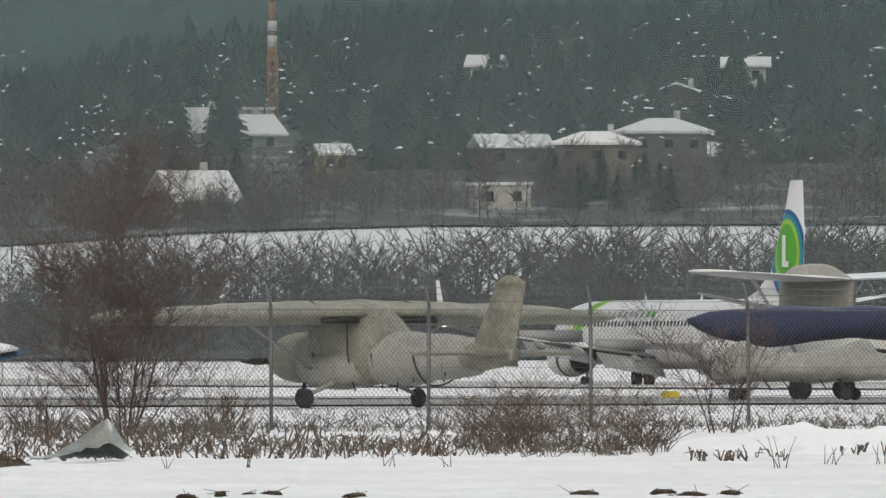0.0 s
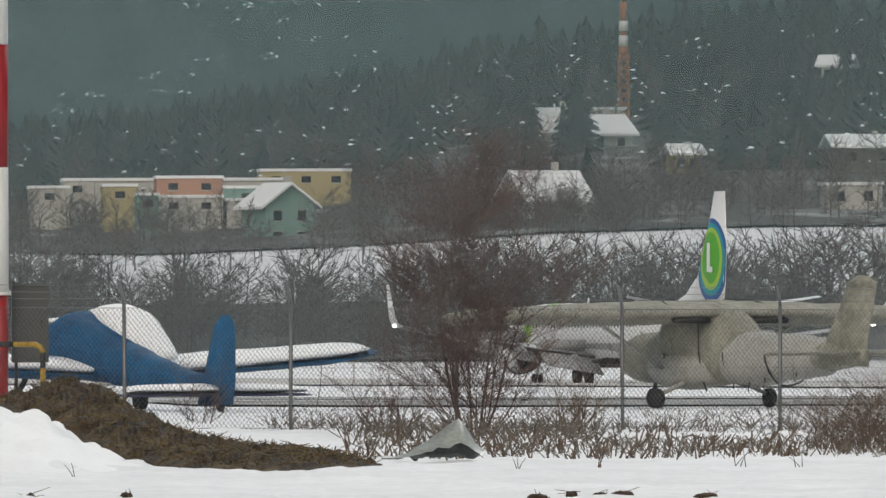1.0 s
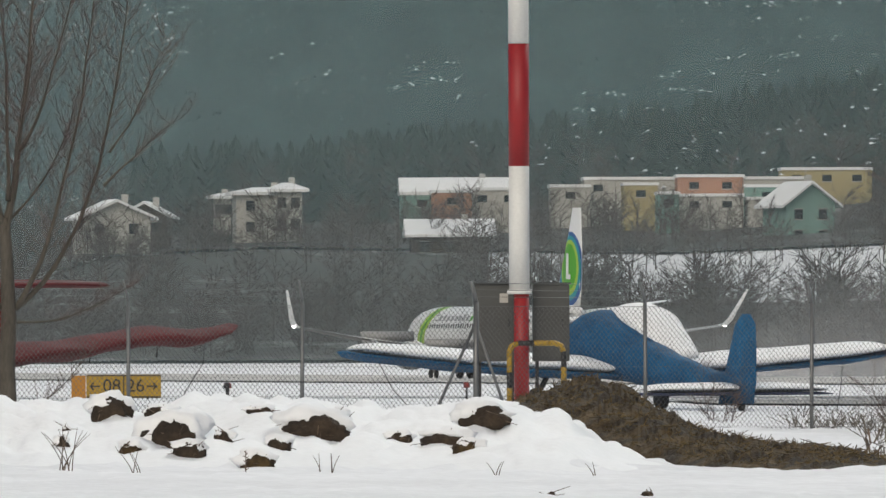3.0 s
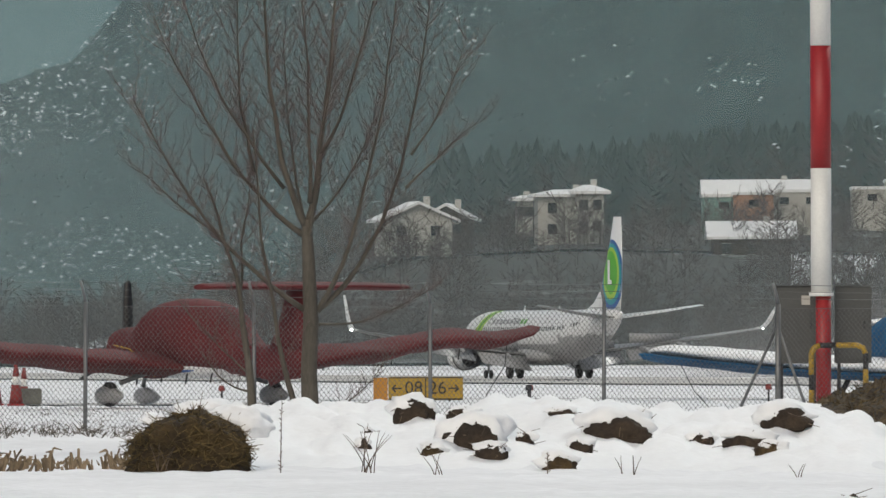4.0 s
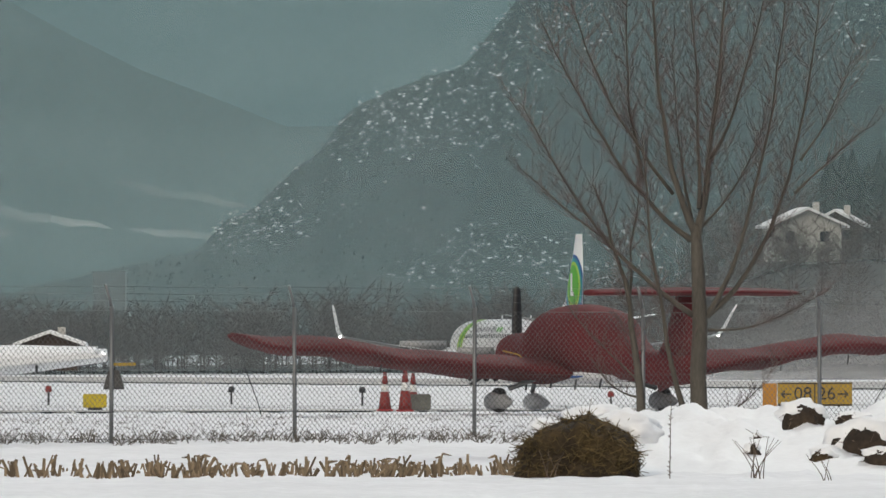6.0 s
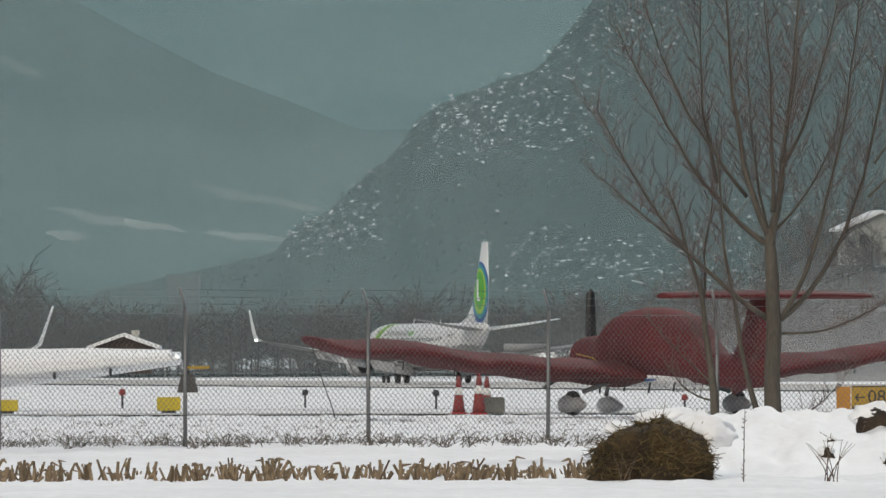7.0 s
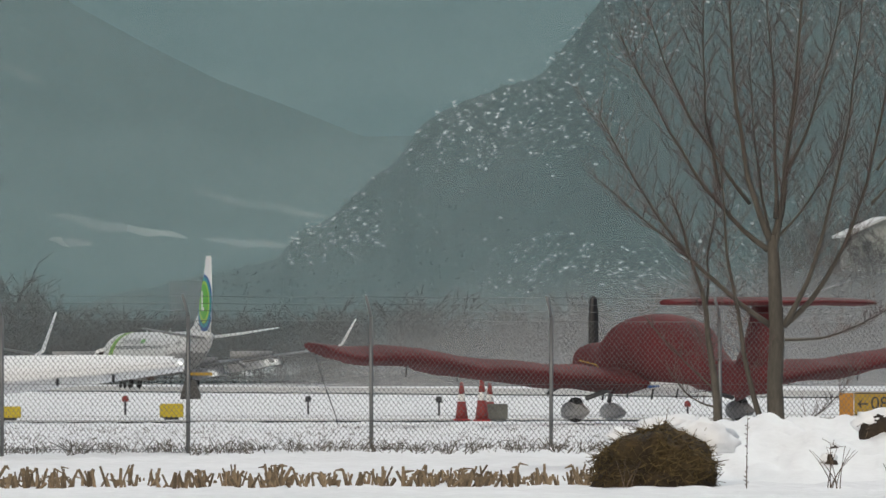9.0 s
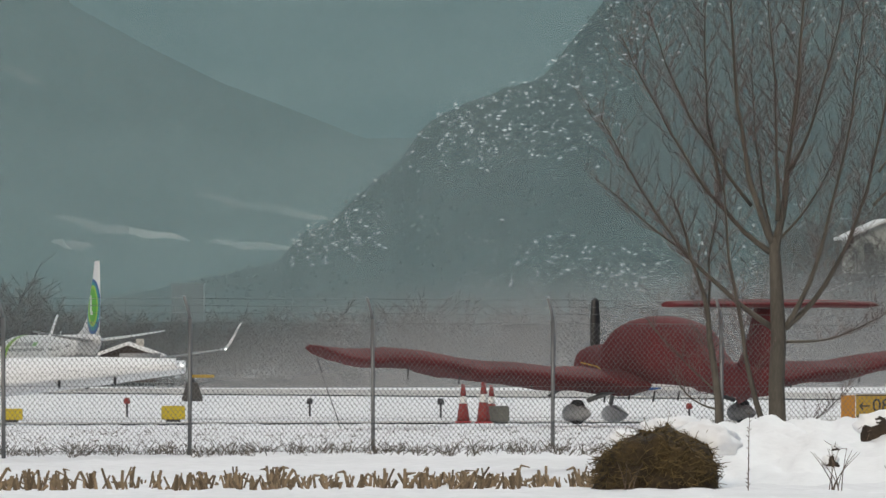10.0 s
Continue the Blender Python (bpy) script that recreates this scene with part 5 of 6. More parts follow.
def yellow_block(u, d, e, w, h):
    s = d / F
    t = thing("small_sign", pose(*spot(u, d, e), 0, 0, random.uniform(-6, 6)), "small plain yellow airfield marker sign in snow", "sign", "yellow marker signs")
    part("panel", box((0, 0, h * s / 2), (w * s, 0.16, h * s), bevel=0.015), YELLOW_BRIGHT, t, smooth=False)
    part("foot", box((0, 0, -0.05), (w * s * 0.6, 0.08, 0.12)), DARK_METAL, t, smooth=False)


YELLOW_BRIGHT = mat("bright_yellow_paint", (0.55, 0.43, 0.02), 0.5, 0.15, 3, 40, 0.05)
for a in ((-342, 330, -84, 42, 24), (-628, 335, -84, 38, 20), (3453, 330, -98, 32, 18), (3138, 300, -116, 72, 12)):
    yellow_block(*a)


def cone(u, d, e, h):
    t = thing("traffic_cone", pose(*spot(u, d, e)), "worn red and white traffic cone", "cone", "cones by the airplane")
    part("foot", box((0, 0, 0.015), (0.3 * h / 0.7, 0.3 * h / 0.7, 0.03), bevel=0.006), RED_PAINT, t, smooth=False)
    for z0, z1, m in ((0.03, 0.36, 0), (0.36, 0.5, 1), (0.5, 0.66, 0), (0.66, 0.72, 0)):
        r = [0.125 - 0.13 * z for z in (z0, z1)]
        part("sleeve", tube([(0, 0, z0 * h / 0.7), (0, 0, z1 * h / 0.7 - 0.002)], [k * h / 0.7 for k in r], sides=18), WHITE_PAINT if m else CONE_RED, t, "white reflective sleeve" if m else "")


CONE_RED = mat("faded_cone_red", (0.25, 0.03, 0.026), 0.6, 0.2, 3, 40, 0.05)
cone(172, 234, -92, 0.60)
cone(208, 233, -93, 0.65)
cone(222, 236, -91, 0.58)
t = thing("concrete_block", pose(*spot(232, 234.8, -91), 0, 0, 8), "grey concrete ballast block beside traffic cones", "block")
part("block", box((0, 0, 0.13), (0.36, 0.3, 0.26), bevel=0.02), mat("concrete", (0.17, 0.17, 0.15), 0.9, 0.3, 4, 30, 0.4), t, smooth=False)


def edge_light(u, d, e, red):
    t = thing("edge_light", pose(*spot(u, d, e)), "small taxiway edge light on a short stake", "light", "taxiway edge lights")
    part("stake", tube([(0, 0, -0.1), (0, 0, 0.22)], 0.025, sides=8), DARK_METAL, t)
    part("head", tube([(0, 0, 0.2), (0, 0, 0.27), (0, 0, 0.34)], [0.07, 0.08, 0.05], sides=12), CONE_RED if red else DARK_METAL, t)


for k, (u, e) in enumerate(((-424, -72), (132, -75), (572, -84), (1115, -84), (1540, -84), (-100, -72), (1118, -83))):
    edge_light(u, 330 + 6 * k, e, k % 2 == 0)


# ---- foreground: stubble, weeds, manure, clods ----
def stalks(name, rows, seed, label, material, stout=1.0, lean=0.38):
    rng, items = random.Random(seed), []
    for u0, u1, d0, d1, n, h in rows:
        for _ in range(n):
            u, d = rng.uniform(u0, u1), rng.uniform(d0, d1)
            p = place(u, d, -0.04)
            hh = h * rng.uniform(0.45, 1.15)
            for _k in range(rng.choice((1, 1, 2, 2, 3))):
                q = p + Vector((rng.gauss(0, lean) * hh, rng.gauss(0, 0.6 * lean) * hh, hh * rng.uniform(0.7, 1.05)))
                w = stout * rng.uniform(0.008, 0.017) * (h / 0.25) ** 0.5
                items.append((p, q, w, w * 0.75))
                if rng.random() < 0.35:
                    items.append((q, q + Vector((rng.gauss(0, 0.06), 0, rng.uniform(-0.09, 0.02))), w * 0.9, w * 0.3))
    return tagged(blade_mesh(items, material, name, None, 4), label, "stubble", kind="stuff")


stalks("maize_stubble", [(-1300, 415, 175.0, 178.0, 420, 0.27), (-1300, 420, 180.5, 182, 90, 0.12)], 3, "row of cut maize stalks standing in snow", STRAW, 1.45, 0.3)
stalks("maize_stubble", [(2220, 3100, 188, 192, 70, 0.24), (2300, 3450, 193, 198, 75, 0.26), (2240, 3300, 199, 206, 50, 0.32), (3480, 3660, 184, 186, 30, 0.16), (3700, 3900, 186, 188, 10, 0.18)], 4, "broken maize stalks standing in the snow", WEED)
DRY_GRASS = mat("dry_grass_blades", (0.17, 0.15, 0.125), 0.9, 0.3, 5, 40, 0.0, random_amount=0.45)
stalks("dry_grass", [(-1300, 660, 203.5, 207, 420, 0.14), (560, 900, 206, 209, 60, 0.3), (2100, 4000, 219, 228, 900, 0.24), (2100, 4000, 232, 262, 500, 0.2), (-1300, 800, 206, 221, 700, 0.10), (-1300, 800, 203, 205, 500, 0.22), (2240, 2330, 188, 190, 30, 0.1), (2250, 3450, 189, 206, 700, 0.26), (2240, 2700, 208, 216, 200, 0.4)], 5, "fringe of dry grass along the fence foot", DRY_GRASS, 0.5, 0.6)


def thin_weeds():
    rng, items = random.Random(9), []
    for u, d, h, n in ((676, 172, 0.95, 1), (1148, 170, 0.32, 1), (830, 172, 0.55, 9), (1290, 170, 0.28, 5), (1600, 170, 0.2, 3), (3650, 170, 0.45, 4), (3740, 171, 0.3, 5), (3830, 172, 0.3, 3), (2950, 172, 0.3, 4), (3060, 171, 0.25, 3), (2550, 171, 0.2, 3), (2700, 172, 0.3, 4), (1760, 170, 0.2, 2), (960, 171, 0.3, 4), (470, 173, 0.4, 5)):
        for _ in range(n):
            p = place(u + rng.uniform(-12, 12) * (n > 1), d, -0.05)
            lean = rng.gauss(0, 0.35) if n > 1 else 0.02
            q = p
            for k in range(5):
                q2 = p + Vector((lean * h * ((k + 1) / 5) ** 1.6, 0, h * (k + 1) / 5 * (1 - 0.25 * abs(lean))))
                items.append((q, q2, 0.008 - 0.001 * k, 0.007 - 0.001 * k))
                if n == 1:
                    for _j in range(5):
                        a = q.lerp(q2, rng.random())
                        items.append((a, a + Vector((rng.uniform(-0.035, 0.035), 0, 0.02)), 0.008, 0.004))
                q = q2
    return tagged(blade_mesh(items, WEED, "dry_weeds", None, 3), "single dry weed stems sticking out of snow", "weeds", kind="stuff")


thin_weeds()


def lump(name, u, d, size, lift, material, label, category, seed, fringe=0, fringe_mat=None, tilt=0, cap=False):
    """A rough heap with an uneven outline; size: width, depth, height."""
    bm = bmesh.new()
    bmesh.ops.create_icosphere(bm, subdivisions=5 if max(size) > 1.5 else 4, radius=1)
    for v in bm.verts:
        k = v.co.copy()
        r = 1 + 0.28 * noise.noise(k * 1.7 + Vector((seed, 0, 0))) + 0.16 * noise.noise(k * 4 + Vector((0, seed, 0))) + 0.10 * noise.noise(k * 10 + Vector((0, 0, seed))) + 0.05 * noise.noise(k * 22)
        v.co = Vector((k.x * size[0] / 2, k.y * size[1] / 2, k.z * size[2])) * r
        if v.co.z < -0.35 * size[2]:
            v.co.z = -0.35 * size[2]
    t = thing(name, pose(*place(u, d, lift), 0, tilt, 0), label, category)
    body = part("mound", bm, material, t)
    if cap:
        bm = bmesh.new()
        bmesh.ops.create_icosphere(bm, subdivisions=3, radius=1)
        for v in bm.verts:
            k = v.co.copy()
            r = 1 + 0.25 * noise.noise(k * 1.5 + Vector((seed + 5, 0, 0))) + 0.12 * noise.noise(k * 4 + Vector((0, seed, 2)))
            v.co = Vector((k.x * size[0] * 0.60 + 0.16 * size[0] * math.sin(seed), k.y * size[1] * 0.6 + size[1] * 0.30, k.z * size[2] * 0.72 + size[2] * 0.62)) + Vector((k.x * size[0] * 0.72, k.y * size[1] * 0.6, k.z * size[2] * 0.9)) * (r - 1) * 1.6
        part("snow_cap", bm, SNOW, t, "soft cap of lying snow")
    if fringe:
        rng, items = random.Random(seed), []
        vs = [v.co for v in body.data.vertices if v.co.z > -0.2 * size[2]]
        for _ in range(fringe):
            a = Vector(rng.choice(vs))
            n = Vector((rng.gauss(0, 1), rng.gauss(0, 0.6), rng.gauss(-0.25, 0.6))).normalized()
            items.append((a - n * 0.03, a + n * rng.uniform(0.05, 0.2), 0.006, 0.003))
        blade_mesh(items, fringe_mat or STRAW, "straw", t, 3, "loose straw ends", "stuff")
    return t


DUNG_STRAW = mat("wet_straw", (0.125, 0.088, 0.032), 0.9, 0.3, 5, 40, 0.2, random_amount=0.6)


def manure_heap():
    """A long heap that is high at one end and trails off."""
    cols, rows, v, f = 150, 46, [], []
    for i in range(cols + 1):
        u = 1590 + 760 * i / cols
        crest = np.interp(u, [1590, 1640, 1700, 1760, 1830, 1890, 1950, 2050, 2200, 2290, 2350], [0.0, 0.28, 0.50, 0.66, 0.68, 0.56, 0.44, 0.34, 0.28, 0.14, 0.0])
        for j in range(rows + 1):
            k = j / rows
            mid = np.interp(u, [1590, 1800, 2000, 2350], [192, 187, 182, 178])
            d = mid - 5 + 10 * k
            p = Vector((d * (u - 784) / F, d, 0))
            h = crest * max(0.0, math.sin(math.pi * k)) ** 0.8
            h += (0.12 * noise.noise(p * Vector((2.2, 1.2, 1)).x) + 0.07 * noise.noise(p * 5) + 0.05 * noise.noise(p * 11)) * min(1, 4 * h + 0.2)
            v.append((p.x, p.y, float(ground_z(u, d)) - 0.08 + h))
    n = rows + 1
    for i in range(cols):
        for j in range(rows):
            f.append((i * n + j, (i + 1) * n + j, (i + 1) * n + j + 1, i * n + j + 1))
    me = bpy.data.meshes.new("mound")
    me.from_pydata(v, [], f)
    me.materials.append(DUNG)
    t = thing("manure_heap", Matrix.Identity(4), "long heap of brown straw manure lying in snow", "heap")
    ob = new("mound", me)
    ob.parent = t
    rng, items = random.Random(77), []
    for _ in range(5200):
        a = Vector(rng.choice(v))
        if a.z < float(ground_z(784 + F * a.x / a.y, a.y)) + 0.05:
            continue
        q = Vector((rng.gauss(0, 1), rng.gauss(0, 0.5), rng.gauss(0.05, 0.45))).normalized()
        items.append((a - q * 0.04, a + q * rng.uniform(0.04, 0.16), 0.007, 0.004))
    blade_mesh(items, DUNG_STRAW, "straw", t, 3, "tangled wet straw", "stuff")


manure_heap()
lump("manure_clump", 510, 174, (1.50, 1.3, 0.52), 0.12, DUNG, "big clump of brown straw manure in the snow", "heap", 3, 2200, DUNG_STRAW)
for u_, d_, sz, l_ in ((600, 174.6, (0.85, 1.0, 0.30), 0.42), (545, 175.2, (0.7, 0.8, 0.16), 0.62), (455, 175.6, (0.4, 0.5, 0.10), 0.56)):
    lump("snow_mound", u_, d_, sz, l_, SNOW, "soft lump of snow lying over the manure", "snow", int(u_))


def clod(u, e, w, h, seed):
    """A dark clod in the face of the snow bank, under a hood of snow; w and h in units of the bearing."""
    p = on_bank(u, e)
    s_ = p.y / F
    lump("earth_clod", u, p.y, (w * s_ * 1.1, w * s_ * 0.7, h * s_ * 0.62), p.z - float(ground_z(u, p.y)) - 0.02, EARTH if seed % 3 else DUNG, "dark earth clod breaking through the snow bank", "clod", seed, 10, WEED, 0, True)


clod(911, -117, 62, 50, 10)
clod(1017, -172, 96, 80, 13)
clod(1050, -190, 50, 40, 22)
clod(994, -120, 44, 24, 14)
clod(943, -182, 36, 32, 15)
clod(1271, -150, 108, 62, 16)
clod(1316, -131, 34, 30, 17)
clod(1171, -207, 54, 38, 18)
clod(1207, -176, 38, 34, 19)
clod(1107, -160, 28, 28, 20)
clod(824, -172, 20, 28, 23)
clod(831, -143, 12, 16, 25)
clod(1500, -168, 70, 34, 26)
clod(1540, -180, 46, 30, 27)
clod(1420, -166, 36, 26, 28)
clod(1575, -134, 84, 46, 29)
clod(1175, -112, 40, 20, 31)
for k, (u, w) in enumerate(((2590, 0.22), (2700, 0.16), (2740, 0.24), (2890, 0.26), (3300, 0.3), (3440, 0.26), (3490, 0.3), (3560, 0.22), (2650, 0.12), (1690, 0.1), (1860, 0.12))):
    lump("earth_clod", u, 153 + k % 3, (w, w * 0.8, 0.045), 0.0, EARTH, "small dark earth clod in the snow", "clod", 60 + k, 6, WEED)


def foil_sheet():
    p = place(2420, 186)
    t = thing("plastic_sheet", pose(*p), "crumpled translucent plastic sheet lying on snow", "sheet")
    bm, n = bmesh.new(), 18
    vs = []
    for i in range(n):
        x = -0.75 + 1.25 * i / (n - 1)
        peak = 0.5 * max(0.0, 1 - abs(x - 0.2) / (0.42 if x > 0.2 else 0.8)) ** 1.3
        vs.append([bm.verts.new((x + 0.03 * noise.noise((i, j, 3)), 0.06 * (j - n / 2), peak * math.sin(math.pi * min(1, 0.12 + j / n)) + 0.06 + 0.05 * noise.noise((i * 0.6, j * 0.6, 1)))) for j in range(n)])
    for i in range(n - 1):
        for j in range(n - 1):
            bm.faces.new((vs[i][j], vs[i + 1][j], vs[i + 1][j + 1], vs[i][j + 1]))
    part("sheet", bm, mat("milky_plastic", (0.36, 0.39, 0.365), 0.5, 0.25, 3, 20, 0.3), t)


foil_sheet()


# ---- the village on the hill ----
def house(u, d, e, w, l, h, roof, turn, wall, label, storeys=2, hip=False, ridge_x=True):
    """w across, l deep; h to the eaves, roof height above."""
    p = spot(u, d, e)
    t = thing("house", pose(*p, 0, 0, turn), label, "house", "village houses")
    bm = bmesh.new()
    x, y, b = w / 2, l / 2, -2.5
    ring0 = [(-x, -y, b), (x, -y, b), (x, y, b), (-x, y, b)]
    ring1 = [(px, py, h) for px, py, _ in ring0]
    loft([ring0, ring1], bm)
    if not hip and roof > 0.5:
        for s in (-1, 1):
            g = [(s * x, -y, h), (s * x, y, h), (s * x, 0, h + roof)] if ridge_x else [(-x, s * y, h), (x, s * y, h), (0, s * y, h + roof)]
            bm.faces.new([bm.verts.new(q) for q in g])
    part("wall", bm, wall, t, smooth=False)
    o, th = 0.9, 0.35
    bm = bmesh.new()
    if hip:
        top = [(-x * 0.35, 0, h + roof), (x * 0.35, 0, h + roof)]
        e_ = [(-x - o, -y - o, h), (x + o, -y - o, h), (x + o, y + o, h), (-x - o, y + o, h)]
        loft([[(a, c, z - 0.05) for a, c, z in e_], [(a, c, z + th) for a, c, z in e_], [(top[0][0], -0.05, top[0][2]), (top[1][0], -0.05, top[1][2]), (top[1][0], 0.05, top[1][2]), (top[0][0], 0.05, top[0][2])]], bm)
    elif roof > 0.5:
        sl = roof / (y if ridge_x else x)
        for s in (-1, 1):
            if ridge_x:
                q = [(-x - o, 0, h + roof), (x + o, 0, h + roof), (x + o, s * (y + o), h - sl * o), (-x - o, s * (y + o), h - sl * o)]
            else:
                q = [(0, -y - o, h + roof), (0, y + o, h + roof), (s * (x + o), y + o, h - sl * o), (s * (x + o), -y - o, h - sl * o)]
            loft([q, [(a, c, z + th) for a, c, z in q]], bm)
    else:
        box((0, 0, h + 0.2), (w + 0.6, l + 0.6, 0.4), bm)
    part("roof", bm, SNOW, t, "snow-covered roof", smooth=False)
    if roof > 0.5:
        c = box((w * 0.2, 0.2, h + roof * 0.9), (0.8, 0.7, roof * 0.9 + 0.6))
        part("chimney", c, PLASTER, t, smooth=False)
    n = max(2, int(w / 3.2))
    for k in range(storeys):
        for i in range(n):
            wx = -w / 2 + w * (i + 0.5) / n
            z = h - 1.5 - 2.8 * k
            win = part("window", box((wx, -y - 0.04, z), (1.15, 0.1, 1.35)), GLASS, t, smooth=False)
            bm = box((wx, -y - 0.06, z + 0.72), (1.35, 0.12, 0.1))
            box((wx, -y - 0.06, z - 0.72), (1.35, 0.16, 0.1), bm)
            part("window_frame", bm, PLASTER, win, smooth=False)
    return t


# u, d, height of the wall foot, sizes
house(2602, 1950, 226, 8.6, 9.5, 3.0, 3.3, 20, PLASTER, "chalet with a broad white snow-covered gable roof", 1)
house(2622, 2150, 352, 6.0, 8, 3.0, 2.8, -20, PLASTER, "pale house with a snow roof among dark firs", 1)
house(2700, 2160, 345, 7.0, 8, 3.0, 2.4, 22, PLASTER, "pale-walled house below dark firs", 1)
house(2690, 2220, 372, 8.5, 9, 4.2, 0.3, 4, PLASTER, "flat-roofed pale block beside a crane tower", 1)
house(2615, 2200, 385, 4.5, 6, 2.6, 0.3, 0, PLASTER, "small flat-roofed pale annex", 1)
house(2850, 2060, 312, 3.6, 5, 2.6, 1.0, 10, PLASTER_YELLOW, "small yellow house behind bare trees", 1)
house(2850, 2150, 365, 3.5, 5, 2.4, 1.2, 14, PLASTER, "small snow-roofed hut on the wooded slope", 1)
house(3150, 1960, 252, 7.5, 7, 2.6, 0.3, 2, PLASTER, "low pale flat-roofed house behind bare trees", 1)
house(3170, 2060, 318, 9, 8, 3.0, 1.4, 6, SHADED_BROWN, "brown chalet with shade-darkened walls half hidden by bare trees", 2)
house(3320, 2040, 320, 11, 9, 3.0, 1.9, -4, SHADED_BROWN, "wide chalet with a snowy hipped roof", 1, True)
house(3440, 2060, 335, 11, 9, 3.4, 2.2, 6, SHADED_BROWN, "snow-roofed chalet on the wooded hillside", 1, True)
house(3465, 2180, 385, 11, 9, 4.8, 1.9, -5, TIMBER, "large dark timber chalet with white gable edge", 2, False, False)
house(3530, 2080, 290, 9, 9, 4.0, 1.5, 4, SHADED_BROWN, "brown house with shade-darkened walls and snow roof below the chalet", 2)
house(3590, 2230, 450, 6, 6, 4.2, 1.0, -6, PLASTER, "pale block among trees on the slope", 1)
house(3125, 2250, 478, 4, 5, 2.0, 1.2, -14, PLASTER, "tiny snow roof high among firs", 1)
# villa with tower-like side wing and the farmhouse
house(1180, 1950, 212, 7.6, 8, 4.6, 1.0, 3, PLASTER, "pale two-storey villa with snow-covered hipped roof", 2, True)
house(1222, 1948, 212, 3.6, 8, 5.0, 1.2, 3, PLASTER, "side wing of the villa with pyramid roof", 2, True)
house(1108, 1960, 238, 2.0, 2.4, 2.2, 0.7, 8, PLASTER, "small pale outbuilding beside the villa", 1, True)
house(912, 1900, 204, 9.0, 7, 2.2, 2.0, 10, PLASTER, "snow-roofed farmhouse with broad gable", 1, False, False)
house(975, 1930, 215, 6.0, 7, 1.6, 1.6, -6, TIMBER, "dark timber barn under a snowy gable", 1, False, False)
house(-420, 1500, 25, 5.6, 5, 0.3, 1.0, 0, TIMBER, "low hut with a snow-covered gable roof", 1, False, False)


def complex_block(u0, u1, d, e0, e1, wall, label, depth=9, top=SNOW):
    s = d / F
    w, h = (u1 - u0) * s, (e1 - e0) * s
    t = thing("apartment_block", pose(*spot((u0 + u1) / 2, d, e0), 0, 0, 0), label, "building", "stepped housing estate")
    part("wall", box((0, depth / 2, h / 2 - 2), (w, depth, h + 4)), wall, t, smooth=False)
    part("roof", box((0, depth / 2, h + 0.2), (w + 0.3, depth + 0.4, 0.4)), top, t, "flat roof" if top is not SNOW else "flat snow-covered roof", smooth=False)
    for i in range(max(1, int(w / 3.4))):
        x = -w / 2 + w * (i + 0.5) / max(1, int(w / 3.4))
        win = part("window", box((x, -0.04, h - 1.1), (1.3, 0.1, 0.9)), GLASS, t, smooth=False)
        part("window_frame", box((x, -0.07, h - 1.62), (1.5, 0.14, 0.1)), PLASTER, win, smooth=False)


for a in ((1820, 1880, 1995, 255, 288, PLASTER_YELLOW, "yellow flat-roofed housing block"), (1750, 2140, 2010, 240, 298, PLASTER, "pale terraced housing block with snowy roof"), (1915, 2032, 1990, 268, 302, PLASTER_PINK, "salmon-pink upper storey of a housing block"),
          (1915, 2032, 1985, 222, 268, PLASTER, "pale lower storey of a housing block"), (2032, 2115, 1990, 258, 284, PLASTER_TEAL, "teal flat-roofed housing block"), (2040, 2110, 1982, 232, 262, PLASTER, "white lower housing block"),
          (2100, 2260, 2030, 262, 314, PLASTER_YELLOW, "long yellow housing block under a flat snowy roof"), (1880, 1918, 1984, 230, 272, PLASTER_TEAL, "narrow teal and white stair block"), (1690, 1760, 2000, 250, 285, PLASTER, "pale low housing block behind bare trees"),
          (1425, 1500, 1970, 240, 272, PLASTER_TEAL, "teal-walled low housing block"), (1480, 1550, 1965, 242, 276, PLASTER_PINK, "salmon-walled low housing block"), (1545, 1640, 1968, 238, 280, PLASTER, "pale low housing block beside salmon one")):
    complex_block(*a)
# distance haze is put into this greyed pink, on walls and roof alike
DULL_PINK = mat("haze_dulled_pink", (0.13, 0.115, 0.115), 0.9, 0.15, 0.2, 3, 0)
complex_block(-345, -288, 2950, 110, 154, DULL_PINK, "haze-dulled pink block rising behind the tree belt", 9, DULL_PINK)
house(1530, 1990, 262, 15, 8, 1.2, 1.6, 0, TIMBER, "long barn-like building with white snow roof", 1)
house(1510, 1900, 195, 10, 12, 0.4, 1.8, 0, TIMBER, "low building with a broad snow-covered roof", 1)
house(2130, 1950, 202, 7.0, 8, 4.0, 2.6, 20, PLASTER_TEAL, "pale teal gabled house with snowy roof", 2, False, False)


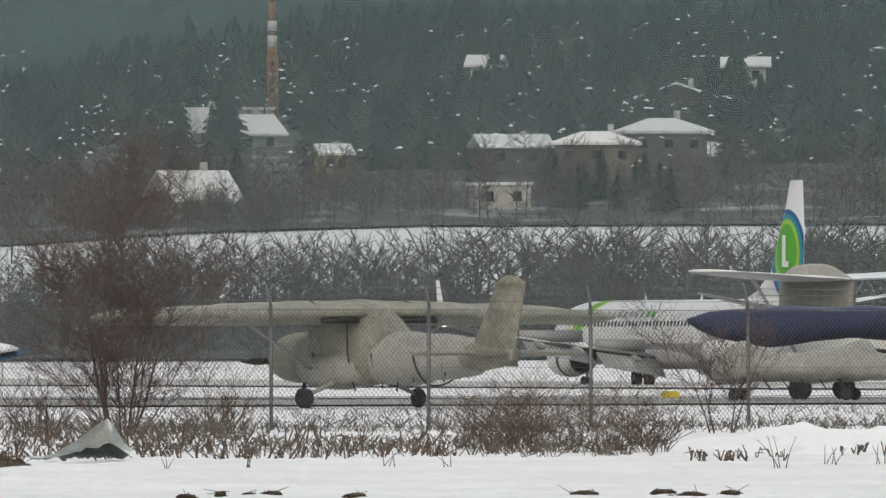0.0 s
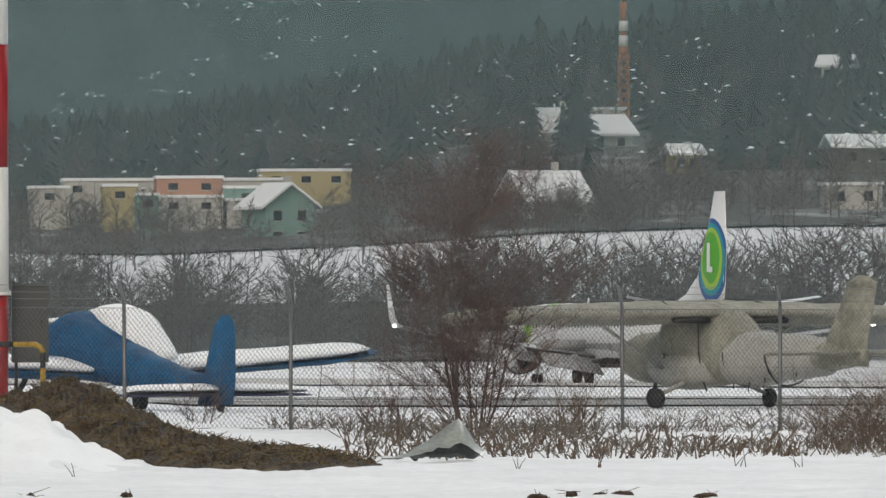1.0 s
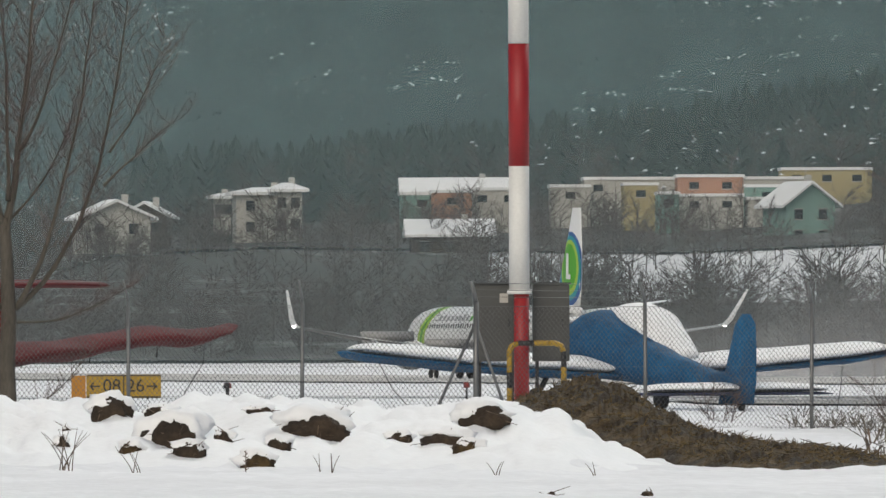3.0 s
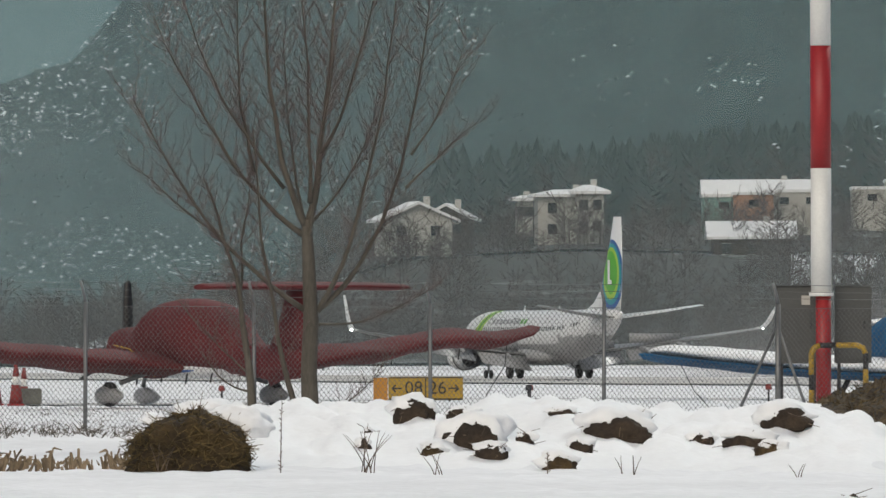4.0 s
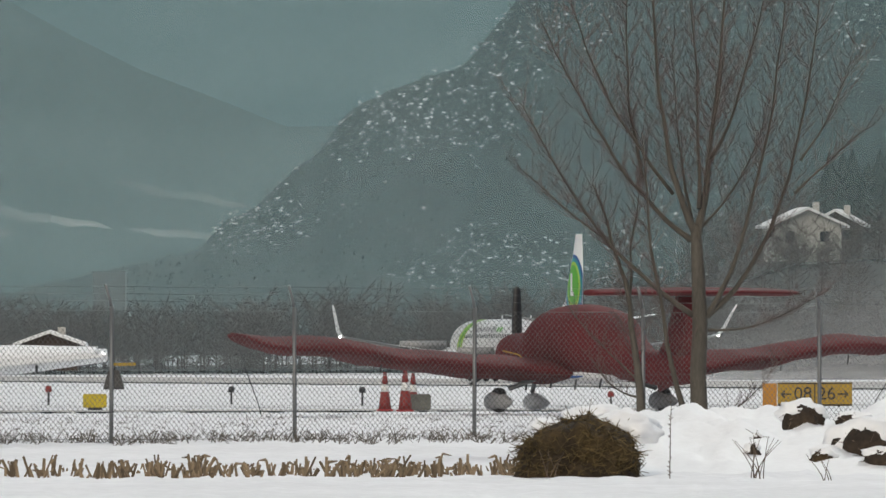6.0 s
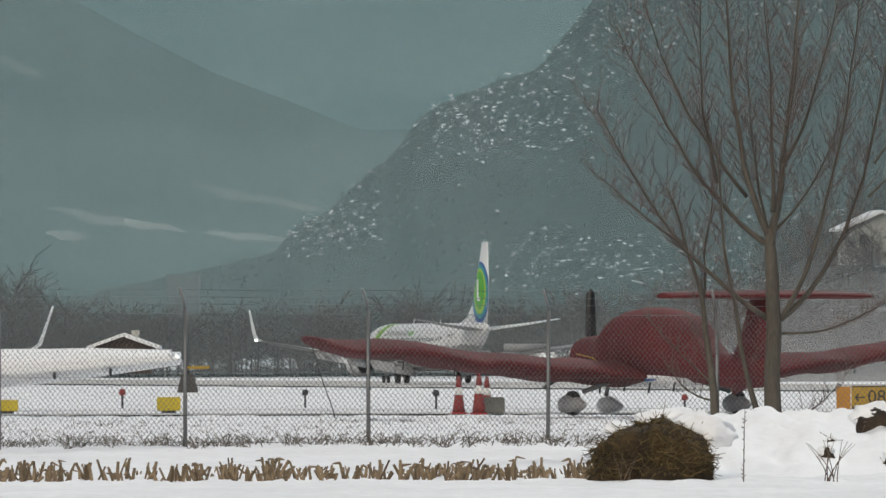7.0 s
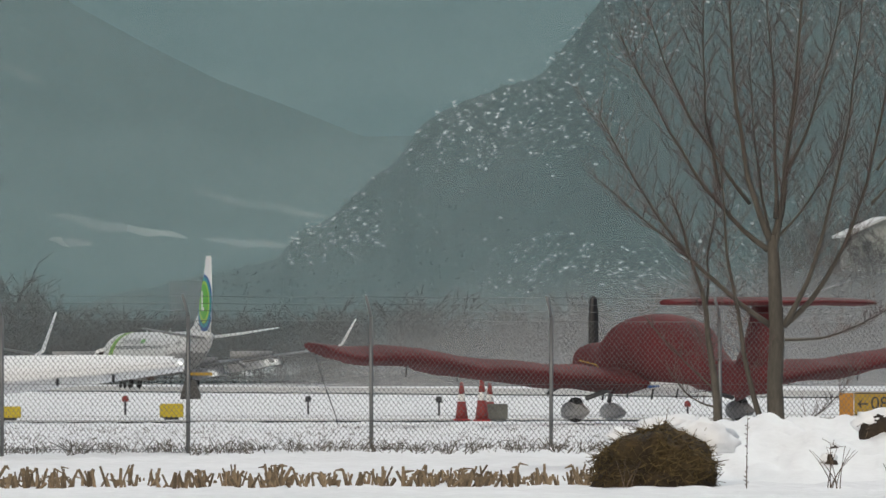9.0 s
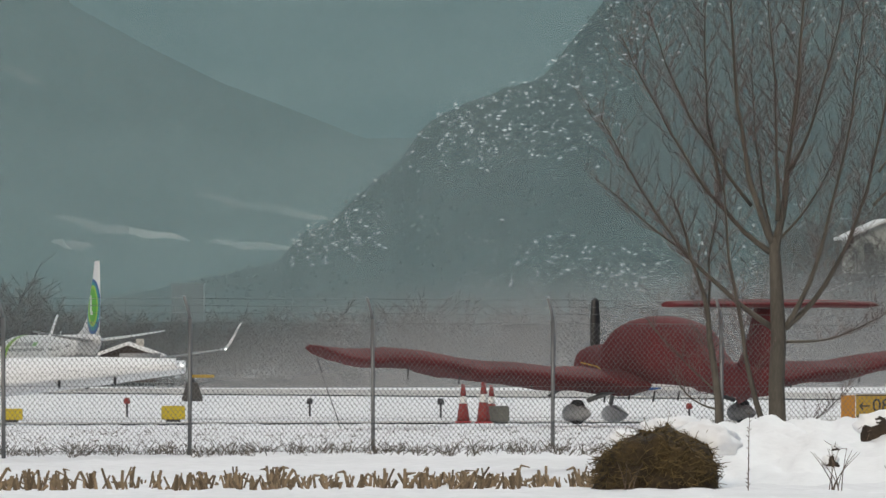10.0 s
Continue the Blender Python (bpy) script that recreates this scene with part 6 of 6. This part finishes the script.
def crane():
    d, s = 2300, 2300 / F
    t = thing("lattice_mast", pose(*spot(2745, d, 408)), "tall slender red and white lattice mast above the firs", "mast")
    w = 8 * s
    items = []
    for z in np.arange(0, 110 * s, w * 2):
        for a, b in (((-1, -1), (1, -1)), ((1, -1), (1, 1)), ((1, 1), (-1, 1)), ((-1, 1), (-1, -1))):
            items.append(((a[0] * w, a[1] * w, z), (b[0] * w, b[1] * w, z + w * 2), 0.12, 0.12))
            items.append(((b[0] * w, b[1] * w, z), (a[0] * w, a[1] * w, z + w * 2), 0.12, 0.12))
    for a in ((-1, -1), (1, -1), (1, 1), (-1, 1)):
        items.append(((a[0] * w, a[1] * w, -2), (a[0] * w, a[1] * w, 110 * s), 0.18, 0.18))
    blade_mesh(items, CRANE_ORANGE, "lattice", t, 4)
    for z0, z1, r, m, lab in ((110, 126, 8, CRANE_ORANGE, "orange section"), (126, 146, 8.5, WHITE_PAINT, "white section"), (146, 154, 6, CRANE_ORANGE, "orange section"), (154, 172, 8.5, WHITE_PAINT, "white section"), (172, 205, 6, CRANE_ORANGE, "orange section"), (205, 260, 3, CRANE_ORANGE, "orange section")):
        part("section", tube([(0, 0, z0 * s), (0, 0, z1 * s - 0.03)], r * s, sides=10), m, t, lab)


crane()


# ---- woods ----
def scatter(name, shapes, spots, material, label, category="woods"):
    """Many trees in one mesh: shapes are (verts, faces) as arrays, spots are (place, height scale, turn, shape)."""
    vs, fs, k = [], [], 0
    for p, sc, turn, w in spots:
        v, f = shapes[w % len(shapes)]
        c, s = math.cos(turn), math.sin(turn)
        r = np.column_stack([v[:, 0] * c - v[:, 1] * s, v[:, 0] * s + v[:, 1] * c, v[:, 2]]) * sc + np.array(p)
        vs.append(r)
        fs.append(f + k)
        k += len(v)
    vs, fs = np.concatenate(vs), np.concatenate(fs)
    me = bpy.data.meshes.new(name)
    me.vertices.add(len(vs))
    me.vertices.foreach_set("co", vs.ravel())
    n = fs.shape[1]
    me.loops.add(fs.size)
    me.loops.foreach_set("vertex_index", fs.ravel().astype(np.int32))
    me.polygons.add(len(fs))
    me.polygons.foreach_set("loop_start", np.arange(0, fs.size, n, dtype=np.int32))
    me.update(calc_edges=True)
    me.materials.append(material)
    return tagged(new(name, me), label, category, kind="stuff")


def prism_shape(items):
    v, f = [], []
    for a, b, ra, rb in items:
        a, b = Vector(a), Vector(b)
        d = (b - a).normalized()
        u = d.cross(Vector((0.3, 1, 0.2)) if abs(d.y) < 0.9 else Vector((1, 0, 0))).normalized()
        w = d.cross(u)
        k = len(v)
        for p, r in ((a, ra), (b, rb)):
            for j in range(3):
                q = 2 * math.pi * j / 3
                v.append(p + r * (math.cos(q) * u + math.sin(q) * w))
        f += [(k + j, k + (j + 1) % 3, k + 3 + (j + 1) % 3, k + 3 + j) for j in range(3)]
    return np.array([tuple(p) for p in v]), np.array(f)


def far_bare(seed, lean=0.03, low=0.22, wide=0.36):
    """A leafless tree one metre high: trunk, arched limbs and a round haze of twigs."""
    rs, limbs, fine = random.Random(seed), [], []
    top = Vector((rs.gauss(0, lean), rs.gauss(0, lean), 0.8))
    limbs += [(Vector((0, 0, -0.03)), top * 0.5, 0.016, 0.011), (top * 0.5, top, 0.011, 0.004)]
    for i in range(13):
        z = low + (0.76 - low) * i / 12
        a, q = top * (z / 0.8), rs.uniform(0, 6.28)
        out = wide * math.sqrt(max(0.05, 1 - ((z - 0.42) / 0.48) ** 2)) * rs.uniform(0.6, 1.1)
        b = a + Vector((out * 0.6 * math.cos(q), out * 0.6 * math.sin(q), 0.10 * rs.uniform(0.6, 1.5)))
        c = b + Vector((out * 0.4 * math.cos(q), out * 0.4 * math.sin(q), 0.16 * rs.uniform(0.5, 1.3)))
        limbs += [(a, b, 0.007, 0.0045), (b, c, 0.0045, 0.002)]
        for _ in range(12):
            k = rs.random()
            p = a.lerp(b, 0.3 + 1.4 * k) if k < 0.5 else b.lerp(c, 2 * k - 1)
            w = Vector((rs.gauss(0, 1) + math.cos(q), rs.gauss(0, 1) + math.sin(q), rs.uniform(0.2, 1.8))).normalized()
            fine.append((p, p + w * rs.uniform(0.07, 0.2), 0.0038))
    v, f = prism_shape(limbs)
    v, f = [tuple(p) for p in v], [tuple(p) for p in f]
    for a, b, r in fine:
        w = (b - a).cross(Vector((rs.gauss(0, 1), rs.gauss(0, 1), rs.gauss(0, 1)))).normalized() * r
        k = len(v)
        v += [tuple(a + w), tuple(a - w), tuple(b - w * 0.6), tuple(b + w * 0.6)]
        f.append((k, k + 1, k + 2, k + 3))
    return np.array(v), np.array(f)


def far_conifer(seed):
    """A fir one metre high: tiers of drooping ragged boughs."""
    rng, v, f = random.Random(seed), [], []
    for k in range(11):
        z = 0.08 + 0.085 * k
        r = 0.27 * (1 - k / 11.5) + 0.02
        n = 9
        for j in range(n):
            q = 2 * math.pi * (j + rng.uniform(-0.3, 0.3)) / n
            rr = r * rng.uniform(0.65, 1.25)
            b = len(v)
            v += [(0, 0, z + 0.13), (rr * math.cos(q - 0.3), rr * math.sin(q - 0.3), z - 0.015 + rng.uniform(-0.02, 0.02)), (rr * 1.18 * math.cos(q), rr * 1.18 * math.sin(q), z - 0.03), (rr * math.cos(q + 0.3), rr * math.sin(q + 0.3), z - 0.01 + rng.uniform(-0.02, 0.02))]
            f.append((b, b + 1, b + 2, b + 3))
    return np.array(v), np.array(f)


rng = random.Random(42)
brush = [far_bare(140 + k, 0.08, 0.04, 0.62) for k in range(4)]
bares = [far_bare(100 + k) for k in range(5)] + [far_bare(120 + k, 0.06, 0.08, 0.46) for k in range(2)]
firs = [far_conifer(200 + k) for k in range(6)]


def wood_spots(n, u0, u1, d0, d1, h0, h1, keep=None, kinds=7):
    out = []
    while len(out) < n:
        u, d = rng.uniform(u0, u1), rng.uniform(d0, d1)
        if keep and not keep(u, d):
            continue
        out.append((place(u, d, -0.3), rng.uniform(h0, h1), rng.uniform(0, 6.28), rng.randrange(kinds)))
    return out


def belt(n, u0, u1, d0, d1, heights):
    """A belt of trees whose height follows (u, metres) points."""
    hu, hm = [p[0] for p in heights], [p[1] for p in heights]
    return [(p, float(np.interp(784 + F * p.x / p.y, hu, hm)) * rng.uniform(0.72, 1.08), a, w) for p, _, a, w in wood_spots(n, u0, u1, d0, d1, 1, 1)]


ROW = [(1500, 7), (1700, 10), (2500, 13), (4300, 14.5)]
BELT = [(-1500, 14), (-620, 13), (-520, 10), (-300, 8), (-120, 9.5), (100, 10), (500, 9), (800, 7.5), (1560, 6.5)]
scatter("bare_woods", bares, belt(300, 1500, 4300, 1700, 1750, ROW), FAR_TWIG, "row of leafless trees beyond the runway")
scatter("brushwood", brush, wood_spots(420, 1450, 4300, 1690, 1760, 4.5, 7.5), FAR_TWIG, "thick leafless brushwood beyond the runway")
scatter("brushwood", brush, wood_spots(60, 1540, 1800, 1700, 1860, 5, 8), FAR_TWIG, "leafless brushwood at the edge of the snowy meadow")
scatter("bare_woods", bares, belt(430, -1500, 1560, 1700, 1850, BELT), FAR_TWIG, "belt of leafless trees along the valley floor")
scatter("brushwood", brush, wood_spots(330, -1500, 1500, 1690, 1800, 4, 7.5), FAR_TWIG, "thick leafless brushwood along the valley floor")
scatter("bare_woods", bares, wood_spots(170, 700, 2300, 1860, 1960, 5, 8) + wood_spots(330, 2250, 4300, 1900, 2050, 5, 8.5) + wood_spots(90, 2400, 2800, 1900, 1945, 4, 5.5), FAR_TWIG, "leafless trees between the village houses")
scatter("brushwood", brush, wood_spots(150, 700, 2300, 1880, 1960, 2.5, 4) + wood_spots(170, 2300, 4300, 1905, 2030, 2.5, 4.5), FAR_TWIG, "leafless brushwood between the village houses")
scatter("conifer_woods", firs, wood_spots(1700, 950, 4400, 2070, 2760, 7, 14, lambda u, d: (d > 2180 or u > 2500 or rng.random() < 0.25) and not (2680 < u < 2810 and d < 2310), 6), CONIFER, "dark fir forest on the village hill")
scatter("conifer_woods", firs, wood_spots(13, 3190, 3560, 1945, 2010, 4.5, 7.5, None, 6) + wood_spots(10, 1080, 1130, 1955, 1985, 4, 6, None, 6) + wood_spots(14, 2480, 2720, 1985, 2030, 5, 8, None, 6), CONIFER, "slender dark conifers standing between the houses")
scatter("bare_woods", bares, wood_spots(290, 700, 4400, 2050, 2600, 8, 12), FAR_TWIG, "leafless trees among the firs on the hill")


def small_fir(seed):
    """A fir one metre high for the far slope, in three ragged tiers."""
    rs, v, f = random.Random(seed), [], []
    for k in range(3):
        z, r = 0.06 + 0.26 * k, 0.60 * (1 - k / 3.4)
        for j in range(4):
            q = 2 * math.pi * (j + rs.uniform(-0.3, 0.3)) / 4
            rr, b = r * rs.uniform(0.7, 1.25), len(v)
            v += [(0, 0, z + 0.36), (rr * math.cos(q - 0.5), rr * math.sin(q - 0.5), z), (rr * 1.2 * math.cos(q), rr * 1.2 * math.sin(q), z - 0.03), (rr * math.cos(q + 0.5), rr * math.sin(q + 0.5), z)]
            f.append((b, b + 1, b + 2, b + 3))
    return np.array(v), np.array(f)


def slope_woods():
    """Firs all over the near mountainside, standing on its surface, with snow in the gaps."""
    rs, spots_, verts = random.Random(19), [], slope.data.vertices
    n = len(verts)
    for _ in range(26000):
        p = verts[rs.randrange(n)].co
        u = 784 + F * p.x / p.y
        e = (p.z - EYE) * F / p.y
        if -300 < u < 2500 and 60 < e < 680 and noise.noise((p.x * 0.03, p.z * 0.05, 2)) > -0.4:
            spots_.append(((p.x + rs.uniform(-1, 1), p.y - 0.5, p.z - 0.4 + rs.uniform(-0.8, 0.4)), rs.uniform(0.55, 1.3), rs.uniform(0, 6.28), rs.randrange(4)))
    scatter("conifer_woods", [small_fir(300 + k) for k in range(4)], spots_, CONIFER, "dark fir woods covering the steep mountainside")


slope_woods()


def slope_snow():
    """Small patches of snow in the clearings of the mountainside, in loose groups."""
    rs, v, f, verts = random.Random(23), [], [], slope.data.vertices
    for _ in range(42000):
        p = verts[rs.randrange(len(verts))].co
        u, e = 784 + F * p.x / p.y, (p.z - EYE) * F / p.y
        if not (-260 < u < 2600 and 70 < e < 670) or noise.noise((p.x * 0.022, p.z * 0.05, 8.4)) < rs.uniform(-0.1, 0.75):
            continue
        w, h, k = rs.uniform(0.16, 0.65), rs.uniform(0.12, 0.32), len(v)
        c = (p.x + rs.uniform(-1, 1), p.y - 2.4, p.z + rs.uniform(-0.2, 1.2))
        v.append((c[0], c[1] - 0.2, c[2]))
        for j in range(6):
            q = 2 * math.pi * j / 6
            v.append((c[0] + w * rs.uniform(0.4, 1.3) * math.cos(q), c[1] + 0.3 * math.sin(q), c[2] + h * rs.uniform(0.4, 1.3) * math.sin(q)))
        f += [(k, k + 1 + j, k + 1 + (j + 1) % 6) for j in range(6)]
    me = bpy.data.meshes.new("slope_snow")
    me.from_pydata(v, [], f)
    me.materials.append(SNOW)
    tagged(new("slope_snow", me), "small flecks of snow in the clearings of the mountainside", "snow", kind="stuff")


slope_snow()


# woodland floor under the firs and the brush
FLOOR = mat("woodland_floor", (0.5, 0.51, 0.52), 0.95, 0.3, 0.06, 0.5, 0.0, dark=(0.04, 0.042, 0.038), mix_at=0.68)
tagged(grid("woodland_floor", np.arange(600, 4500, 40), np.linspace(1905, 2800, 40), FLOOR, 0.35), "dark leaf-littered woodland floor with little snow", "ground", kind="structure")
tagged(grid("woodland_floor", np.arange(-1500, 1620, 40), np.linspace(1685, 1895, 24), FLOOR, 0.4), "dark brushy ground beyond the runway", "ground", kind="structure")
tagged(grid("woodland_floor", np.arange(1620, 4500, 40), np.linspace(1685, 1790, 16), FLOOR, 0.4), "dark brushy ground along the far side of the runway", "ground", kind="structure")


def bough_snow():
    """Snow lying in clumps on the boughs."""
    r2, v, f = random.Random(8), [], []
    for _ in range(1300):
        u, d = r2.uniform(1500, 4300), r2.uniform(1990, 2600)
        if r2.random() > smooth(1500, 2900, u) + 0.25:
            continue
        p = place(u, d, r2.uniform(3.5, 11))
        w, h = r2.uniform(0.15, 0.6) * r2.uniform(0.4, 1.4), r2.uniform(0.05, 0.2)
        k, n = len(v), 7
        v.append((p.x, p.y, p.z + h))
        for j in range(n):
            q = 2 * math.pi * j / n
            rr = w * r2.uniform(0.25, 1.3)
            v.append((p.x + rr * math.cos(q), p.y + rr * math.sin(q), p.z + r2.uniform(-0.16, 0.06) - 0.16 * math.cos(q) * r2.uniform(-1, 1)))
        f += [(k, k + 1 + j, k + 1 + (j + 1) % n) for j in range(n)]
    me = bpy.data.meshes.new("bough_snow")
    me.from_pydata(v, [], f)
    me.materials.append(SNOW)
    tagged(new("bough_snow", me), "clumps of snow lying on fir boughs", "snow", kind="stuff")


bough_snow()


# ---- snow whirled up behind the airliner ----
def spray_material():
    """Loose whirling snow: thick near the ground, thinning to the sides and upwards, with ragged gaps."""
    m = bpy.data.materials.new("snow_spray")
    m.use_nodes = True
    t, n = m.node_tree, m.node_tree.nodes
    n.remove(n["Principled BSDF"])
    d, tr, tl = n.new("ShaderNodeBsdfDiffuse"), n.new("ShaderNodeBsdfTransparent"), n.new("ShaderNodeBsdfTranslucent")
    mix, both = n.new("ShaderNodeMixShader"), n.new("ShaderNodeMixShader")
    d.inputs[0].default_value = tl.inputs[0].default_value = (0.36, 0.36, 0.37, 1)
    t.links.new(d.outputs[0], both.inputs[1])
    t.links.new(tl.outputs[0], both.inputs[2])
    co, sep, no = n.new("ShaderNodeTexCoord"), n.new("ShaderNodeSeparateXYZ"), n.new("ShaderNodeTexNoise")
    t.links.new(co.outputs["Object"], sep.inputs[0])
    t.links.new(co.outputs["Object"], no.inputs["Vector"])
    no.inputs["Scale"].default_value, no.inputs["Detail"].default_value = 3.0, 4

    def math_node(op, a, b):
        k = n.new("ShaderNodeMath")
        k.operation, k.use_clamp = op, op == "SUBTRACT"
        for slot, v in ((0, a), (1, b)):
            if isinstance(v, float):
                k.inputs[slot].default_value = v
            else:
                t.links.new(v, k.inputs[slot])
        return k.outputs[0]

    side = math_node("SUBTRACT", 1.0, math_node("MULTIPLY", math_node("MULTIPLY", sep.outputs[1], sep.outputs[1]), 4.0))
    up = math_node("SUBTRACT", 1.0, sep.outputs[2])
    body = math_node("MULTIPLY", side, math_node("MULTIPLY", up, math_node("ADD", no.outputs[0], 0.1)))
    t.links.new(math_node("MULTIPLY", body, 0.85), mix.inputs[0])
    t.links.new(tr.outputs[0], mix.inputs[1])
    t.links.new(both.outputs[0], mix.inputs[2])
    t.links.new(mix.outputs[0], n["Material Output"].inputs[0])
    return m


SPRAY = spray_material()
spray = thing("snow_spray", Matrix.Identity(4), "grey cloud of snow whirled up behind the landing jet", "snow cloud")
for k, (x, w, h) in enumerate(((-41, 30, 5), (-49, 36, 7), (-60, 42, 9), (-76, 52, 11), (-102, 64, 12), (-138, 76, 12), (-185, 86, 12))):
    n, v, f = 16, [], []
    for i in range(n + 1):
        a = i / n - 0.5
        v += [(-0.8 * (0.25 - a * a) * 4, a, 0.0), (-0.8 * (0.25 - a * a) * 4, a, 1.0)]
        if i:
            f.append((2 * i - 2, 2 * i, 2 * i + 1, 2 * i - 1))
    me = bpy.data.meshes.new("puff")
    me.from_pydata(v, [], f)
    me.materials.append(SPRAY)
    puff = new("puff", me)
    puff.parent = spray
    puff.location, puff.scale = (x, -14 - 6 * k, 0.1), (10, w, h)


# ---- what moves ----
ROLL_OUT = [(0.0, 125.1), (0.5, 160.8), (1.0, 195.8), (1.5, 230.2), (2.0, 264.2), (3.5, 360.0), (4.0, 391.1), (4.5, 421.6), (5.0, 451.3), (5.5, 480.6), (6.0, 509.4), (7.5, 588.1), (8.0, 613.6), (8.5, 637.9), (9.0, 661.2), (9.5, 683.9), (10.0, 705.4)]


def motions():
    """The airliner rolls straight along the runway, slowing; the snow cloud goes with it."""
    rows = []
    for t_, s_ in ROLL_OUT:
        p = RUN + AHEAD * s_
        rows.append((t_, pose(p.x, p.y, 0.0015 * s_, 0, 0, 90 + math.degrees(PSI))))
    walk(jet, rows)
    walk(spray, rows)


motions()
